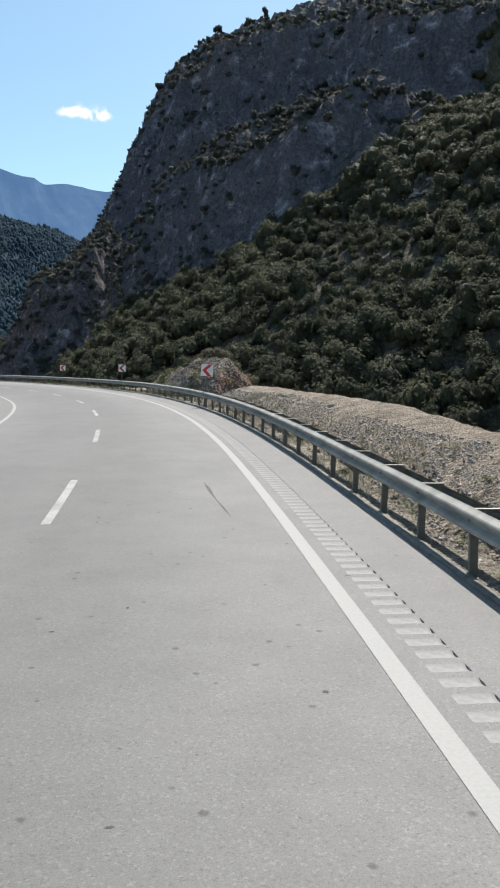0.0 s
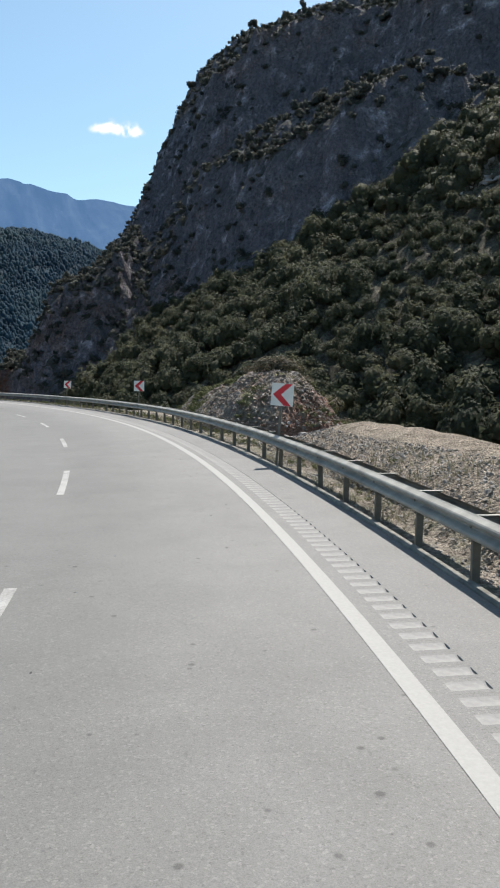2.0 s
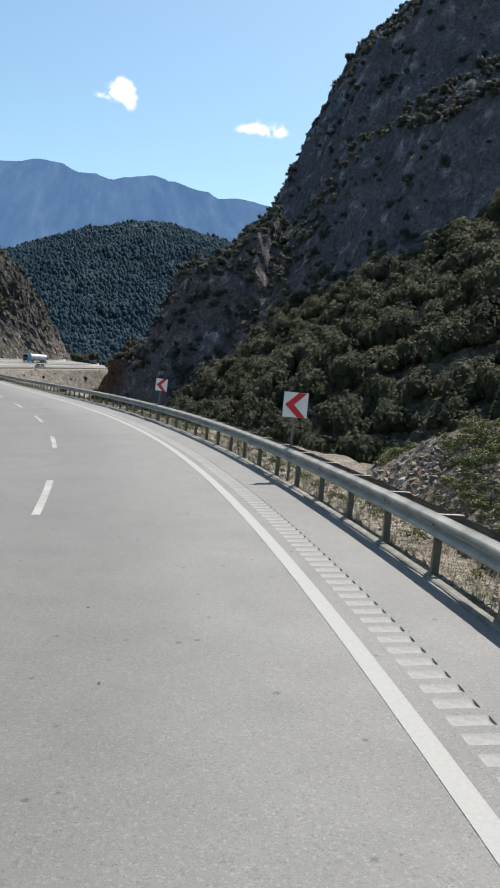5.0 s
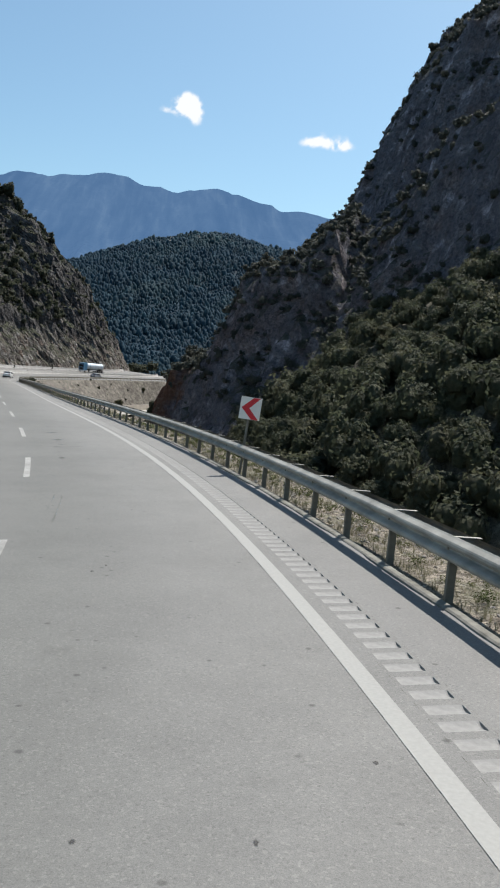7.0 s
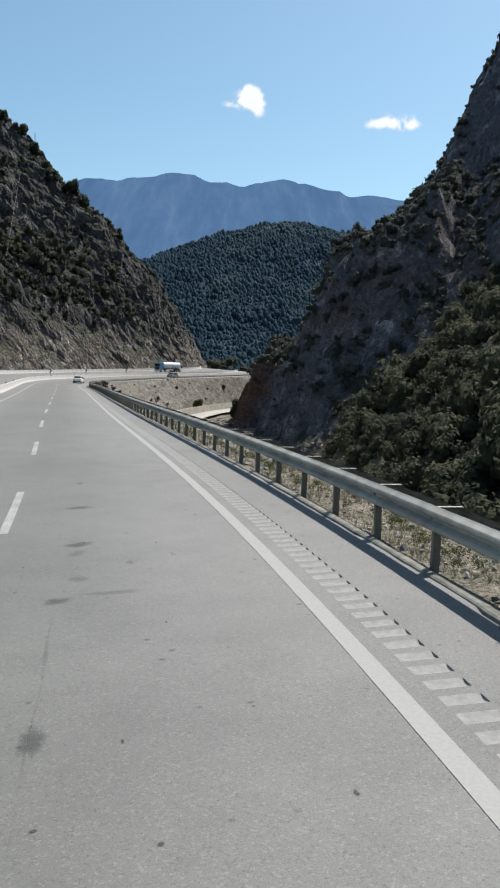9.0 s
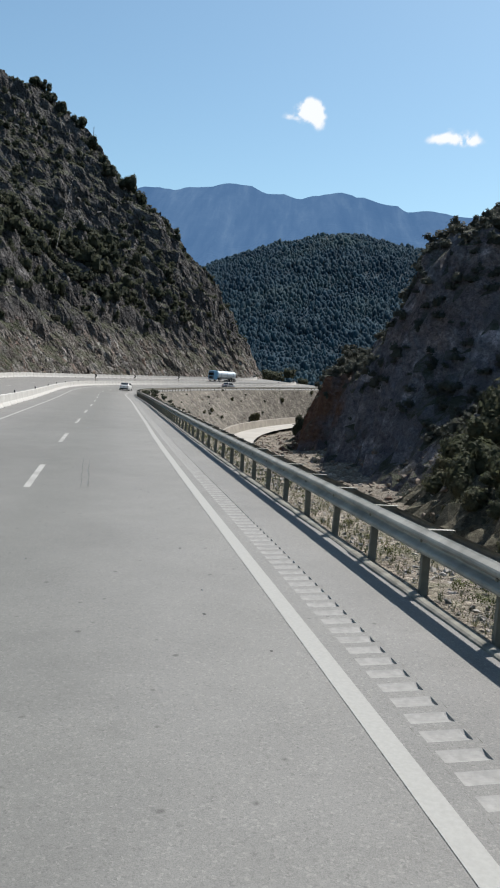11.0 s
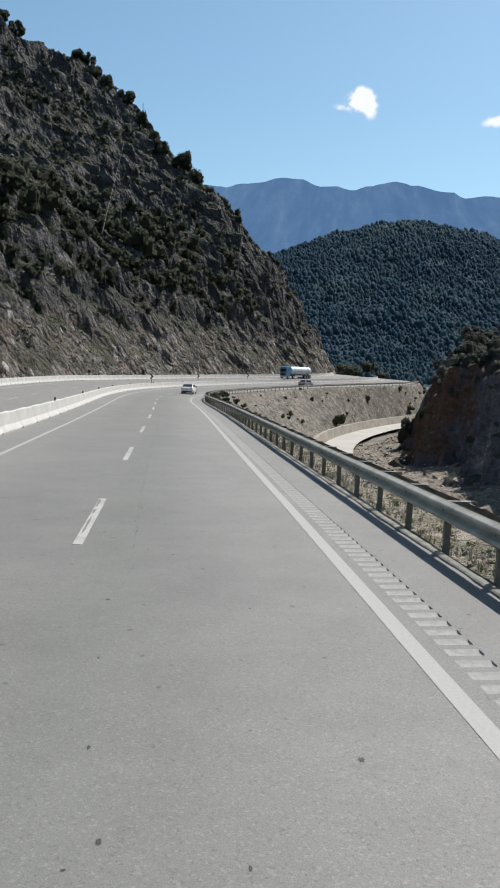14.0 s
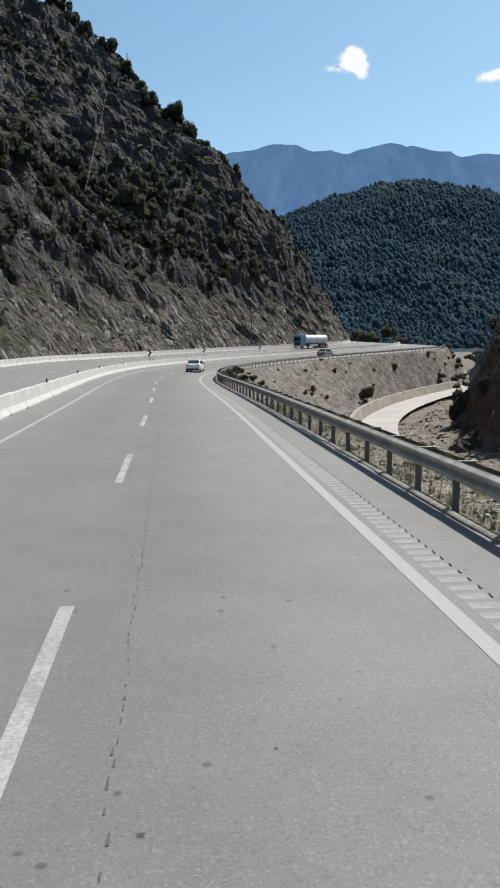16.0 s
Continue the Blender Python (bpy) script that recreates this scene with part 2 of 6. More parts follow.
def rock_build(dark, light, green, grass_amt, crack=0.9, cut=False, red=False, rusty=0.7):
    def build(nt, bsdf):
        v = coords(nt)
        big = noise_fac(nt, v, 0.03, 5, 0.6)
        mid = noise_fac(nt, v, 0.22, 8, 0.65)
        fine = noise_fac(nt, v, 1.4, 8, 0.7)
        vor = node(nt, "ShaderNodeTexVoronoi", Scale=0.35)
        vor.feature = "DISTANCE_TO_EDGE"
        base = ramp(nt, mid, [(0.32, dark), (0.52, tuple(c * 0.62 for c in light)), (0.6, light), (0.7, tuple(min(1, c * 2.1) for c in light))])
        base = mix(nt, 0.7, base, ramp(nt, fine, [(0.34, (0.3, 0.3, 0.31)), (0.62, (1.3, 1.27, 1.24))]), "MULTIPLY")
        turn_ = nt.nodes.new("ShaderNodeMapping")
        turn_.inputs["Rotation"].default_value = (0, radians(-47), 0)
        nt.links.new(v, turn_.inputs["Vector"])
        draw = nt.nodes.new("ShaderNodeMapping")
        draw.inputs["Scale"].default_value = (0.25, 0.6, 1.0)
        nt.links.new(turn_.outputs["Vector"], draw.inputs["Vector"])
        beds = draw.outputs["Vector"]
        grit = noise_fac(nt, v, 4.5, 6, 0.7)
        base = mix(nt, 0.5, base, ramp(nt, grit, [(0.34, (0.4, 0.4, 0.42)), (0.5, (1, 1, 1)), (0.66, (1.7, 1.66, 1.6))]), "MULTIPLY")
        streak = noise_fac(nt, beds, 0.4, 6, 0.6)
        nt.links.new(beds, vor.inputs["Vector"])
        base = mix(nt, 0.3, base, ramp(nt, streak, [(0.36, (0.45, 0.45, 0.46)), (0.62, (1.25, 1.22, 1.2))]), "MULTIPLY")
        rust = ramp(nt, big, [(0.55, (1, 1, 1)), (0.72, (1.25, 0.86, 0.62))])
        base = mix(nt, rusty, base, rust, "MULTIPLY")
        if red:
            away = nt.nodes.new("ShaderNodeVectorMath")
            away.operation = "DISTANCE"
            nt.links.new(v, away.inputs[0])
            away.inputs[1].default_value = (-64.0, 236.0, -2.0)
            ad = node(nt, "ShaderNodeMath")
            ad.operation = "MULTIPLY_ADD"
            nt.links.new(mid, ad.inputs[0])
            ad.inputs[1].default_value = -26.0
            nt.links.new(away.outputs["Value"], ad.inputs[2])
            mr = node(nt, "ShaderNodeMapRange")
            mr.inputs["From Min"].default_value, mr.inputs["From Max"].default_value = 3.0, -3.0
            nt.links.new(ad.outputs[0], mr.inputs["Value"])
            base = mix(nt, mr.outputs["Result"], base, ramp(nt, fine, [(0.3, (0.06, 0.035, 0.026)), (0.55, (0.15, 0.085, 0.06)), (0.7, (0.21, 0.15, 0.12))]))
        if cut:
            sz = nt.nodes.new("ShaderNodeSeparateXYZ")
            nt.links.new(v, sz.inputs[0])
            mr = node(nt, "ShaderNodeMapRange")
            mr.inputs["From Min"].default_value, mr.inputs["From Max"].default_value = 13.0, 6.0
            nt.links.new(sz.outputs["Z"], mr.inputs["Value"])
            blocks = node(nt, "ShaderNodeTexVoronoi", Scale=1.5)
            warp = nt.nodes.new("ShaderNodeMix")
            warp.data_type = "VECTOR"
            warp.inputs[0].default_value = 0.12
            nt.links.new(beds, warp.inputs[4])
            wn_ = node(nt, "ShaderNodeTexNoise", Scale=0.5, Detail=4.0)
            nt.links.new(v, wn_.inputs["Vector"])
            wsc = nt.nodes.new("ShaderNodeVectorMath")
            wsc.operation = "SCALE"
            wsc.inputs["Scale"].default_value = 14.0
            nt.links.new(wn_.outputs["Color"], wsc.inputs[0])
            nt.links.new(wsc.outputs[0], warp.inputs[5])
            nt.links.new(warp.outputs[1], blocks.inputs["Vector"])
            bs = nt.nodes.new("ShaderNodeSeparateXYZ")
            nt.links.new(blocks.outputs["Color"], bs.inputs[0])
            fresh = ramp(nt, bs.outputs["X"], [(0.0, (0.075, 0.068, 0.062)), (0.3, (0.155, 0.14, 0.128)), (0.55, (0.21, 0.2, 0.19)), (0.75, (0.165, 0.122, 0.1)), (0.9, (0.245, 0.236, 0.222)), (1.0, (0.42, 0.405, 0.38))])
            fresh = mix(nt, 0.75, fresh, ramp(nt, fine, [(0.34, (0.35, 0.34, 0.34)), (0.62, (1.35, 1.32, 1.3))]), "MULTIPLY")
            base = mix(nt, mr.outputs["Result"], base, fresh)
            relief = blocks.outputs["Distance"]
        geo = nt.nodes.new("ShaderNodeNewGeometry")
        sep = nt.nodes.new("ShaderNodeSeparateXYZ")
        nt.links.new(geo.outputs["Normal"], sep.inputs[0])
        m = nt.nodes.new("ShaderNodeMath")
        m.operation = "MULTIPLY"
        nt.links.new(sep.outputs["Z"], m.inputs[0])
        nt.links.new(fine, m.inputs[1])
        g = ramp(nt, m.outputs[0], [(0.3 - grass_amt, (0, 0, 0)), (0.48 - grass_amt, (1, 1, 1))])
        base = mix(nt, g, base, ramp(nt, mid, [(0.3, tuple(c * 0.6 for c in green)), (0.7, green)]))
        nt.links.new(base, bsdf.inputs["Base Color"])
        bsdf.inputs["Roughness"].default_value = 0.95
        bsdf.inputs["Specular IOR Level"].default_value = 0.15
        coarse = noise_fac(nt, v, 0.6, 6, 0.6)
        b0 = node(nt, "ShaderNodeBump", Strength=0.8, Distance=2.2)
        nt.links.new(coarse, b0.inputs["Height"])
        b = bump(nt, bsdf, fine, 0.9, 0.8)
        nt.links.new(b0.outputs["Normal"], b.inputs["Normal"])
        b2 = node(nt, "ShaderNodeBump", Strength=crack, Distance=1.2)
        nt.links.new(vor.outputs["Distance"], b2.inputs["Height"])
        nt.links.new(b.outputs["Normal"], b2.inputs["Normal"])
        if cut:
            b3 = node(nt, "ShaderNodeBump", Strength=0.9, Distance=0.9)
            b3.invert = True
            nt.links.new(relief, b3.inputs["Height"])
            nt.links.new(b2.outputs["Normal"], b3.inputs["Normal"])
            b2 = b3
        nt.links.new(b2.outputs["Normal"], bsdf.inputs["Normal"])
    return build


def gravel_build(a, b, c, green=0.0, cell=22.0):
    """Earth with single stones, dust and, where asked, dry and green growth."""
    def build(nt, bsdf):
        v = coords(nt)
        big = noise_fac(nt, v, 0.35, 4)
        fine = noise_fac(nt, v, 14.0, 6, 0.7)
        base = ramp(nt, big, [(0.3, a), (0.55, b), (0.75, c)])
        base = mix(nt, 0.6, base, ramp(nt, fine, [(0.3, (0.45, 0.44, 0.43)), (0.65, (1.3, 1.28, 1.25))]), "MULTIPLY")
        rough = noise_fac(nt, v, 2.2, 8, 0.75)
        base = mix(nt, 0.7, base, ramp(nt, rough, [(0.36, (0.4, 0.39, 0.38)), (0.52, (0.95, 0.95, 0.95)), (0.66, (1.4, 1.38, 1.35))]), "MULTIPLY")
        heights = []
        for scale, weight in ((cell, 0.65), (cell * 0.35, 0.55)):
            vor = node(nt, "ShaderNodeTexVoronoi", Scale=scale)
            nt.links.new(v, vor.inputs["Vector"])
            tone = nt.nodes.new("ShaderNodeSeparateXYZ")
            nt.links.new(vor.outputs["Color"], tone.inputs[0])
            base = mix(nt, weight, base, ramp(nt, tone.outputs["X"], [(0.0, (0.5, 0.48, 0.46)), (0.3, (0.9, 0.88, 0.86)), (0.7, (1.1, 1.09, 1.07)), (1.0, (1.65, 1.63, 1.6))]), "MULTIPLY")
            heights.append(vor.outputs["Distance"])
        if green:
            grow = ramp(nt, noise_fac(nt, v, 1.1, 6, 0.7), [(0.52 - 0.2 * green, (0, 0, 0)), (0.66 - 0.2 * green, (1, 1, 1))])
            herb = ramp(nt, fine, [(0.35, (0.092, 0.092, 0.06)), (0.55, (0.185, 0.175, 0.128)), (0.7, (0.285, 0.268, 0.205))])
            base = mix(nt, grow, base, herb)
        nt.links.new(base, bsdf.inputs["Base Color"])
        bsdf.inputs["Roughness"].default_value = 0.95
        bsdf.inputs["Specular IOR Level"].default_value = 0.15
        b0 = node(nt, "ShaderNodeBump", Strength=0.8, Distance=0.25)
        nt.links.new(rough, b0.inputs["Height"])
        b1 = bump(nt, bsdf, fine, 0.8, 0.05)
        nt.links.new(b0.outputs["Normal"], b1.inputs["Normal"])
        for h, d in zip(heights, (0.03, 0.06)):
            b2 = node(nt, "ShaderNodeBump", Strength=0.9, Distance=d)
            b2.invert = True
            nt.links.new(h, b2.inputs["Height"])
            nt.links.new(b1.outputs["Normal"], b2.inputs["Normal"])
            nt.links.new(b2.outputs["Normal"], bsdf.inputs["Normal"])
            b1 = b2
    return build


def leaf_build(a, b, c, scale=0.3, grain=0.0, depth=0.85, thin=0.0):
    def build(nt, bsdf):
        v = coords(nt)
        geo = nt.nodes.new("ShaderNodeNewGeometry")
        big = noise_fac(nt, v, scale, 3)
        base = ramp(nt, big, [(0.32, a), (0.5, b), (0.68, c)])
        isl = ramp(nt, geo.outputs["Random Per Island"], [(0.0, (0.82, 0.82, 0.82)), (1.0, (1.18, 1.18, 1.13))])
        base = mix(nt, 0.8, base, isl, "MULTIPLY")
        if grain:
            fine = noise_fac(nt, v, grain, 6, 0.7)
            base = mix(nt, depth, base, ramp(nt, fine, [(0.36, (0.25, 0.27, 0.25)), (0.52, (0.9, 0.9, 0.88)), (0.64, (1.65, 1.6, 1.5))]), "MULTIPLY")
            bump(nt, bsdf, fine, 1.0, 0.5)
        nt.links.new(base, bsdf.inputs["Base Color"])
        bsdf.inputs["Roughness"].default_value = 0.75
        bsdf.inputs["Specular IOR Level"].default_value = 0.15
        if thin:
            through_ = nt.nodes.new("ShaderNodeBsdfTranslucent")
            nt.links.new(base, through_.inputs["Color"])
            both = nt.nodes.new("ShaderNodeMixShader")
            both.inputs[0].default_value = thin
            nt.links.new(bsdf.outputs[0], both.inputs[1])
            nt.links.new(through_.outputs[0], both.inputs[2])
            nt.links.new(both.outputs[0], nt.nodes["Material Output"].inputs["Surface"])
    return build


ASPHALT = material("weathered_asphalt", asphalt_build)
PAINT = plain("road_paint", (0.258, 0.256, 0.24), 0.75, var=0.07, scale=30.0)
RUMBLE = plain("milled_asphalt", (0.208, 0.204, 0.194), 0.8, var=0.16, scale=14.0, relief=0.002)
ZINC = plain("galvanised_steel", (0.262, 0.254, 0.226), 0.66, 0.12, 0.3, 2.2)
ZINC_POST = plain("galvanised_post", (0.15, 0.138, 0.11), 0.7, 0.1, 0.35, 3.0)
CONCRETE = plain("barrier_concrete", (0.4, 0.393, 0.375), 0.85, 0.0, 0.16, 0.9, 0.004)
BARED = plain("bared_asphalt", (0.12, 0.118, 0.113), 0.85, var=0.2, scale=25.0)
KERB = plain("kerb_concrete", (0.17, 0.165, 0.145), 0.95, 0.0, 0.35, 5.0, 0.012)
GRAVEL = material("verge_gravel", gravel_build((0.2, 0.178, 0.145), (0.31, 0.28, 0.242), (0.22, 0.206, 0.165), 0.26))
SAND = material("sandy_berm", gravel_build((0.24, 0.21, 0.17), (0.33, 0.288, 0.235), (0.28, 0.25, 0.21), 0.0, 45.0))
EARTH = material("river_bed", gravel_build((0.12, 0.11, 0.094), (0.185, 0.168, 0.146), (0.105, 0.104, 0.072), 0.0, 3.2))
BANK = material("embankment_earth", gravel_build((0.105, 0.1, 0.09), (0.17, 0.16, 0.145), (0.095, 0.095, 0.078), 0.0, 2.6))
# Rock colour raised and tinted blue to carry the haze before this slope.
ROCK_R = material("haze_tinted_limestone", rock_build((0.15, 0.151, 0.18), (0.255, 0.252, 0.285), (0.07, 0.076, 0.056), 0.1, 0.7, False, True))
DARK_GROUND = material("dark_ground", gravel_build((0.07, 0.068, 0.05), (0.1, 0.094, 0.072), (0.062, 0.068, 0.042), 0.0, 3.0))
ROCK_L = material("cut_limestone", rock_build((0.05, 0.051, 0.056), (0.158, 0.154, 0.154), (0.068, 0.074, 0.046), 0.09, 0.9, True, False, 0.2))
LEAF_R = material("maquis_leaves", leaf_build((0.062, 0.074, 0.05), (0.092, 0.102, 0.066), (0.125, 0.124, 0.08), 0.2, 2.6, 0.3, 0.4))
LEAF_CLIFF = material("cliff_leaves", leaf_build((0.062, 0.072, 0.066), (0.082, 0.09, 0.08), (0.112, 0.115, 0.096), 0.15, 2.4, 0.3, 0.35))
# Pine green shifted to blue: haze over the hill put into the leaf colour.
LEAF_HILL = material("hazed_pines", leaf_build((0.048, 0.1, 0.146), (0.065, 0.122, 0.164), (0.09, 0.146, 0.17), 0.012, 0.07, 0.2, 0.7))
STONE = plain("loose_stone", (0.25, 0.238, 0.22), 0.9, 0.0, 0.35, 0.6, 0.01)
BARK = plain("bark", (0.12, 0.09, 0.07), 0.95, 0.0, 0.3, 3.0)


# ---- road surfaces ----
def strip(name, s0, s1, ds, us, h, mat, kind="structure", label="", category=""):
    s = np.arange(s0, s1 + ds * 0.5, ds)
    us = np.asarray(us, float)
    v = road(s[:, None], us[None, :], h).reshape(-1, 3)
    ob = mesh_np(name, v, grid_faces(len(s), len(us)), mat)
    across = ob.data.attributes.new("across", "FLOAT", "POINT")
    across.data.foreach_set("value", np.tile(us, len(s)).astype(np.float32))
    return tagged(ob, label, category, "", kind)


RUMBLE_U0, RUMBLE_U1 = -0.31, -0.73          # the milled band between edge line and shoulder


strip("road", -38, 395, 1, (RUMBLE_U0, 0.5, 2, 3.6, 5.5, 7.4, 9.05), 0.0, ASPHALT, label="light grey weathered asphalt of the near carriageway", category="road")
strip("road", -38, 395, 1, (-1.72, RUMBLE_U1), 0.0, ASPHALT, label="pale grey asphalt shoulder under the guard rail", category="road")
strip("road", -38, 395, 1, (9.55, 13, 17, 21.9), -0.02, ASPHALT, label="light grey asphalt of the opposite carriageway", category="road")
es = np.arange(-38, 396, 1.0)
ec = np.interp(es, [0, 140, 150, 230], [-0.065, -0.065, -0.115, -0.115])
tagged(mesh_np("edge_line", np.stack([road(es, ec - 0.092, 0.005), road(es, ec + 0.092, 0.005)], 1).reshape(-1, 3), grid_faces(len(es), 2), PAINT),
       "solid white edge line painted on asphalt", "road marking", "", "structure")
strip("edge_line", -38, 395, 1, (7.42, 7.58), 0.005, PAINT, label="solid white line beside the median barrier", category="road marking")
strip("edge_line", -38, 395, 1, (20.4, 20.55), -0.014, PAINT, label="solid white outer line of the opposite carriageway", category="road marking")
strip("edge_line", -38, 395, 1, (10.6, 10.75), -0.014, PAINT, label="solid white inner line of the opposite carriageway", category="road marking")


# ---- terrain ----
FOOT = [(140, -60), (70, 20), (24, 92), (-18, 141), (-33, 183), (-40, 201), (-50, 214), (-60, 231), (-65, 248), (-66, 265), (-64, 290), (-70, 325), (-84, 395), (-82, 470), (-20, 640)]
BUSH_TOP = [(260, 260), (130, 225), (75, 203), (55, 182), (40, 168), (15, 173), (2, 178), (-10, 200), (-20, 200), (-30, 188), (-60, 170)]
CLIFF = [(230, -20), (150, 90), (78, 190), (36, 228), (-14, 262), (-44, 300), (-56, 345), (-72, 392), (-70, 450), (0, 620)]


def valley(x, y):
    """The ground's height without the mountains."""
    s, u = road_su(x, y)
    zr = np.interp(s, RS, R_Z) - np.interp(s, RS, R_E) * np.clip(u, -2, 22)
    right = -u
    n = fbm(x, y, 9, 4, 3)
    shelf = np.interp(s, [-40, 40, 50, 74, 84, 118, 150, 240, 300, 400], [3.4, 3.4, 4.5, 4, 1.2, 1.2, 2.2, 1.6, 0.7, 0.7])
    drop = np.interp(s, [-40, 60, 90, 150, 240, 280, 312, 335, 400], [0.8, 0.8, 0.75, 0.62, 0.6, 0.85, 1.0, 1.7, 1.7])
    floor = np.interp(s, [-40, 100, 200, 300, 400], [-9, -10.5, -10.5, -10.6, -10.6])
    z = zr - 0.12 - np.clip(right - 2.0 - shelf, 0, None) * drop * (1 + 0.12 * n)
    z = np.maximum(z, floor + 0.35 * n + np.clip(right - 26, 0, 20) * 0.15)
    return np.where(u > 22, zr - 0.1 + np.clip(u - 22, 0, None) * 0.02, z)


def verge_bumps(s, u):
    """Berm and rubble mound on the shelf beside the guard rail."""
    r = -u
    on = np.interp(s, [-40, 42, 47.5], [1, 1, 0])
    crest = 4.75 + 0.25 * np.sin(s * 0.35)
    berm = on * (1.18 + 0.08 * vnoise(s * 0.3, 0 * s, 5)) * np.clip(1 - (np.abs(r - crest) / 2.3) ** 2, 0, None) ** 0.8
    ms = np.where(s < 56, (s - 56.0) / 6.4, (s - 56.0) / 16.0)
    mr = (r - 6.9) / np.where(r < 6.9, 4.4, 3.6)
    mound = 2.55 * np.clip(1 - (np.abs(ms) ** np.where(s < 56, 2.4, 1.25) + mr * mr), 0, None) ** 0.75
    mound = mound * (1 - 0.2 * np.exp(-((s - 58.2 - 0.25 * (r - 5)) / 1.1) ** 2) + 0.12 * np.exp(-((s - 61.5) / 2.0) ** 2)) * (1 + 0.17 * fbm(s, r, 2.4, 4, 9))
    return berm, mound


def stretch(a, b, lo, hi, step):
    """Even steps from a to b and ever wider ones out to lo and hi."""
    mid = np.arange(a, b + step, step)
    out_hi, out_lo, st = [mid[-1]], [mid[0]], step
    while out_hi[-1] < hi or out_lo[-1] > lo:
        st *= 1.22
        out_hi.append(min(out_hi[-1] + st, hi)), out_lo.append(max(out_lo[-1] - st, lo))
    return np.unique(np.concatenate([mid, out_hi, out_lo]))


gx, gy = stretch(-190, 60, -4600, 4600, 2.0), stretch(-40, 420, -4600, 4600, 2.0)
X, Y = np.meshgrid(gx, gy)
Z = valley(X, Y) - 0.1
far = np.hypot(X + 40, Y - 200)
Z = np.where(far > 600, np.maximum(Z, -12) * 0 - 12 + fbm(X, Y, 300, 3, 4) * 3, Z)
S_, U_ = road_su(X, Y)
near_road = (U_ > -17) & (U_ < 23) & (S_ > -39) & (S_ < 396) & (far < 450)
Z = np.where(near_road, Z - 0.6, Z)
ground = mesh_np("ground", np.stack([X, Y, Z], -1).reshape(-1, 3), grid_faces(len(gy), len(gx)), EARTH, True)
tagged(ground, "grey gravel and earth of the valley floor", "ground", "", "structure")

# verge beside the guard rail, fine enough for its berm and rubble
vs, vr = np.arange(-38, 395, 0.5), np.concatenate([np.arange(1.70, 14, 0.3), np.arange(14, 19, 0.8)])
VS, VR = np.meshgrid(vs, vr, indexing="ij")
P_ = road(VS, -VR)
VZ = valley(P_[..., 0], P_[..., 1]) + 0.08 + np.maximum(np.maximum(verge_bumps(VS, -VR)[0] - 0.25, verge_bumps(VS, -VR)[1] * 0.6 - 1.0), 0) + 0.05 * fbm(VS, VR, 1.1, 4, 12) * np.clip((VR - 1.8) * 2, 0, 1)
VZ = np.where(VR < 1.75, P_[..., 2] - 0.05, VZ)
vv, nb = np.stack([P_[..., 0], P_[..., 1], VZ], -1), int((188 + 38) / 0.5)
verge = mesh_np("verge", vv[:nb + 1].reshape(-1, 3), grid_faces(nb + 1, len(vr))[:, ::-1], GRAVEL, True)
tagged(verge, "gravelly verge behind the guard rail", "verge", "", "structure")
bank = mesh_np("embankment", vv[nb:].reshape(-1, 3), grid_faces(len(vs) - nb, len(vr))[:, ::-1], BANK, True)
tagged(bank, "grey-tan earth embankment under the road", "embankment", "", "structure")


def terrace(z, high, warp, amount=0.75):
    """Ledges and steep steps in a slope."""
    q = (z + warp) / high
    f = q - np.floor(q)
    t = np.clip((f - 0.42) / 0.4, 0, 1)
    return z + amount * high * (t * t * (3 - 2 * t) - f)


def right_height(x, y):
    dB, dC = side(x, y, FOOT), side(x, y, CLIFF)
    nose = np.interp(y, [196, 220, 272, 292], [0, 1, 1, 0.3])
    w = dB + nose * 2.0 * ridged(x, y, 9, 3, 26) - nose * 1.6
    z = -7 + np.clip(w, -30, 60) * 0.85 + np.clip(dB - 60, 0, None) * 0.5
    z = z + np.clip(w, -1, 3.0) * 1.8 * nose
    knob = np.exp(-((x + 33) / 11.0) ** 4 - ((y - 232) / 21.0) ** 4)
    z = z + 14.5 * np.clip(knob * 1.6, 0, 1)
    face = side(x, y, BUSH_TOP) + 2.5 * fbm(x, y, 12, 3, 29)
    t = np.clip(face / 13, 0, 1)
    rise = np.interp(x, [-22, -4], [0, 1]) * np.clip(-dC / 25, 0, 1)
    z = z + 18 * t * t * (3 - 2 * t) * rise
    c = np.clip(dC + 5 * fbm(x, y, 22, 3, 21), 0, None)
    z = z + np.minimum(c, 40) * 2.3 + np.clip(c - 40, 0, None) * 0.5
    xs = x + 4.0 + 0.13 * (y - 313)
    top = np.interp(xs, [-110, -85, -70, -58, -40, -29, -21, -14, -4, 9, 35, 80, 220], [-6, 3, 14, 25, 38, 52, 67, 84, 105, 117, 128, 143, 165])
    z = np.minimum(z, top * np.clip(y / 313, 0.35, 1.0))
    z = z + 1.6 * fbm(x, y, 26, 5, 22) * np.clip(dB / 12, 0, 1) + np.clip(c / 8, 0, 1) * 2.2 * ridged(x, y, 17, 4, 25)
    bare = np.clip(face / 6, 0, 1) * 0.8 + np.clip(c / 8, 0, 1) + nose * np.interp(dB, [0, 1, 16, 24], [0, 1, 1, 0])
    z2 = terrace(terrace(z, 8.5, 9 * fbm(x, y, 24, 3, 27), 0.3), 2.7, 3 * fbm(x, y, 9, 3, 28), 0.25) + 0.7 * ridged(x, y, 6, 3, 30)
    return z + (z2 - z) * np.clip(bare, 0, 1), dB, dC


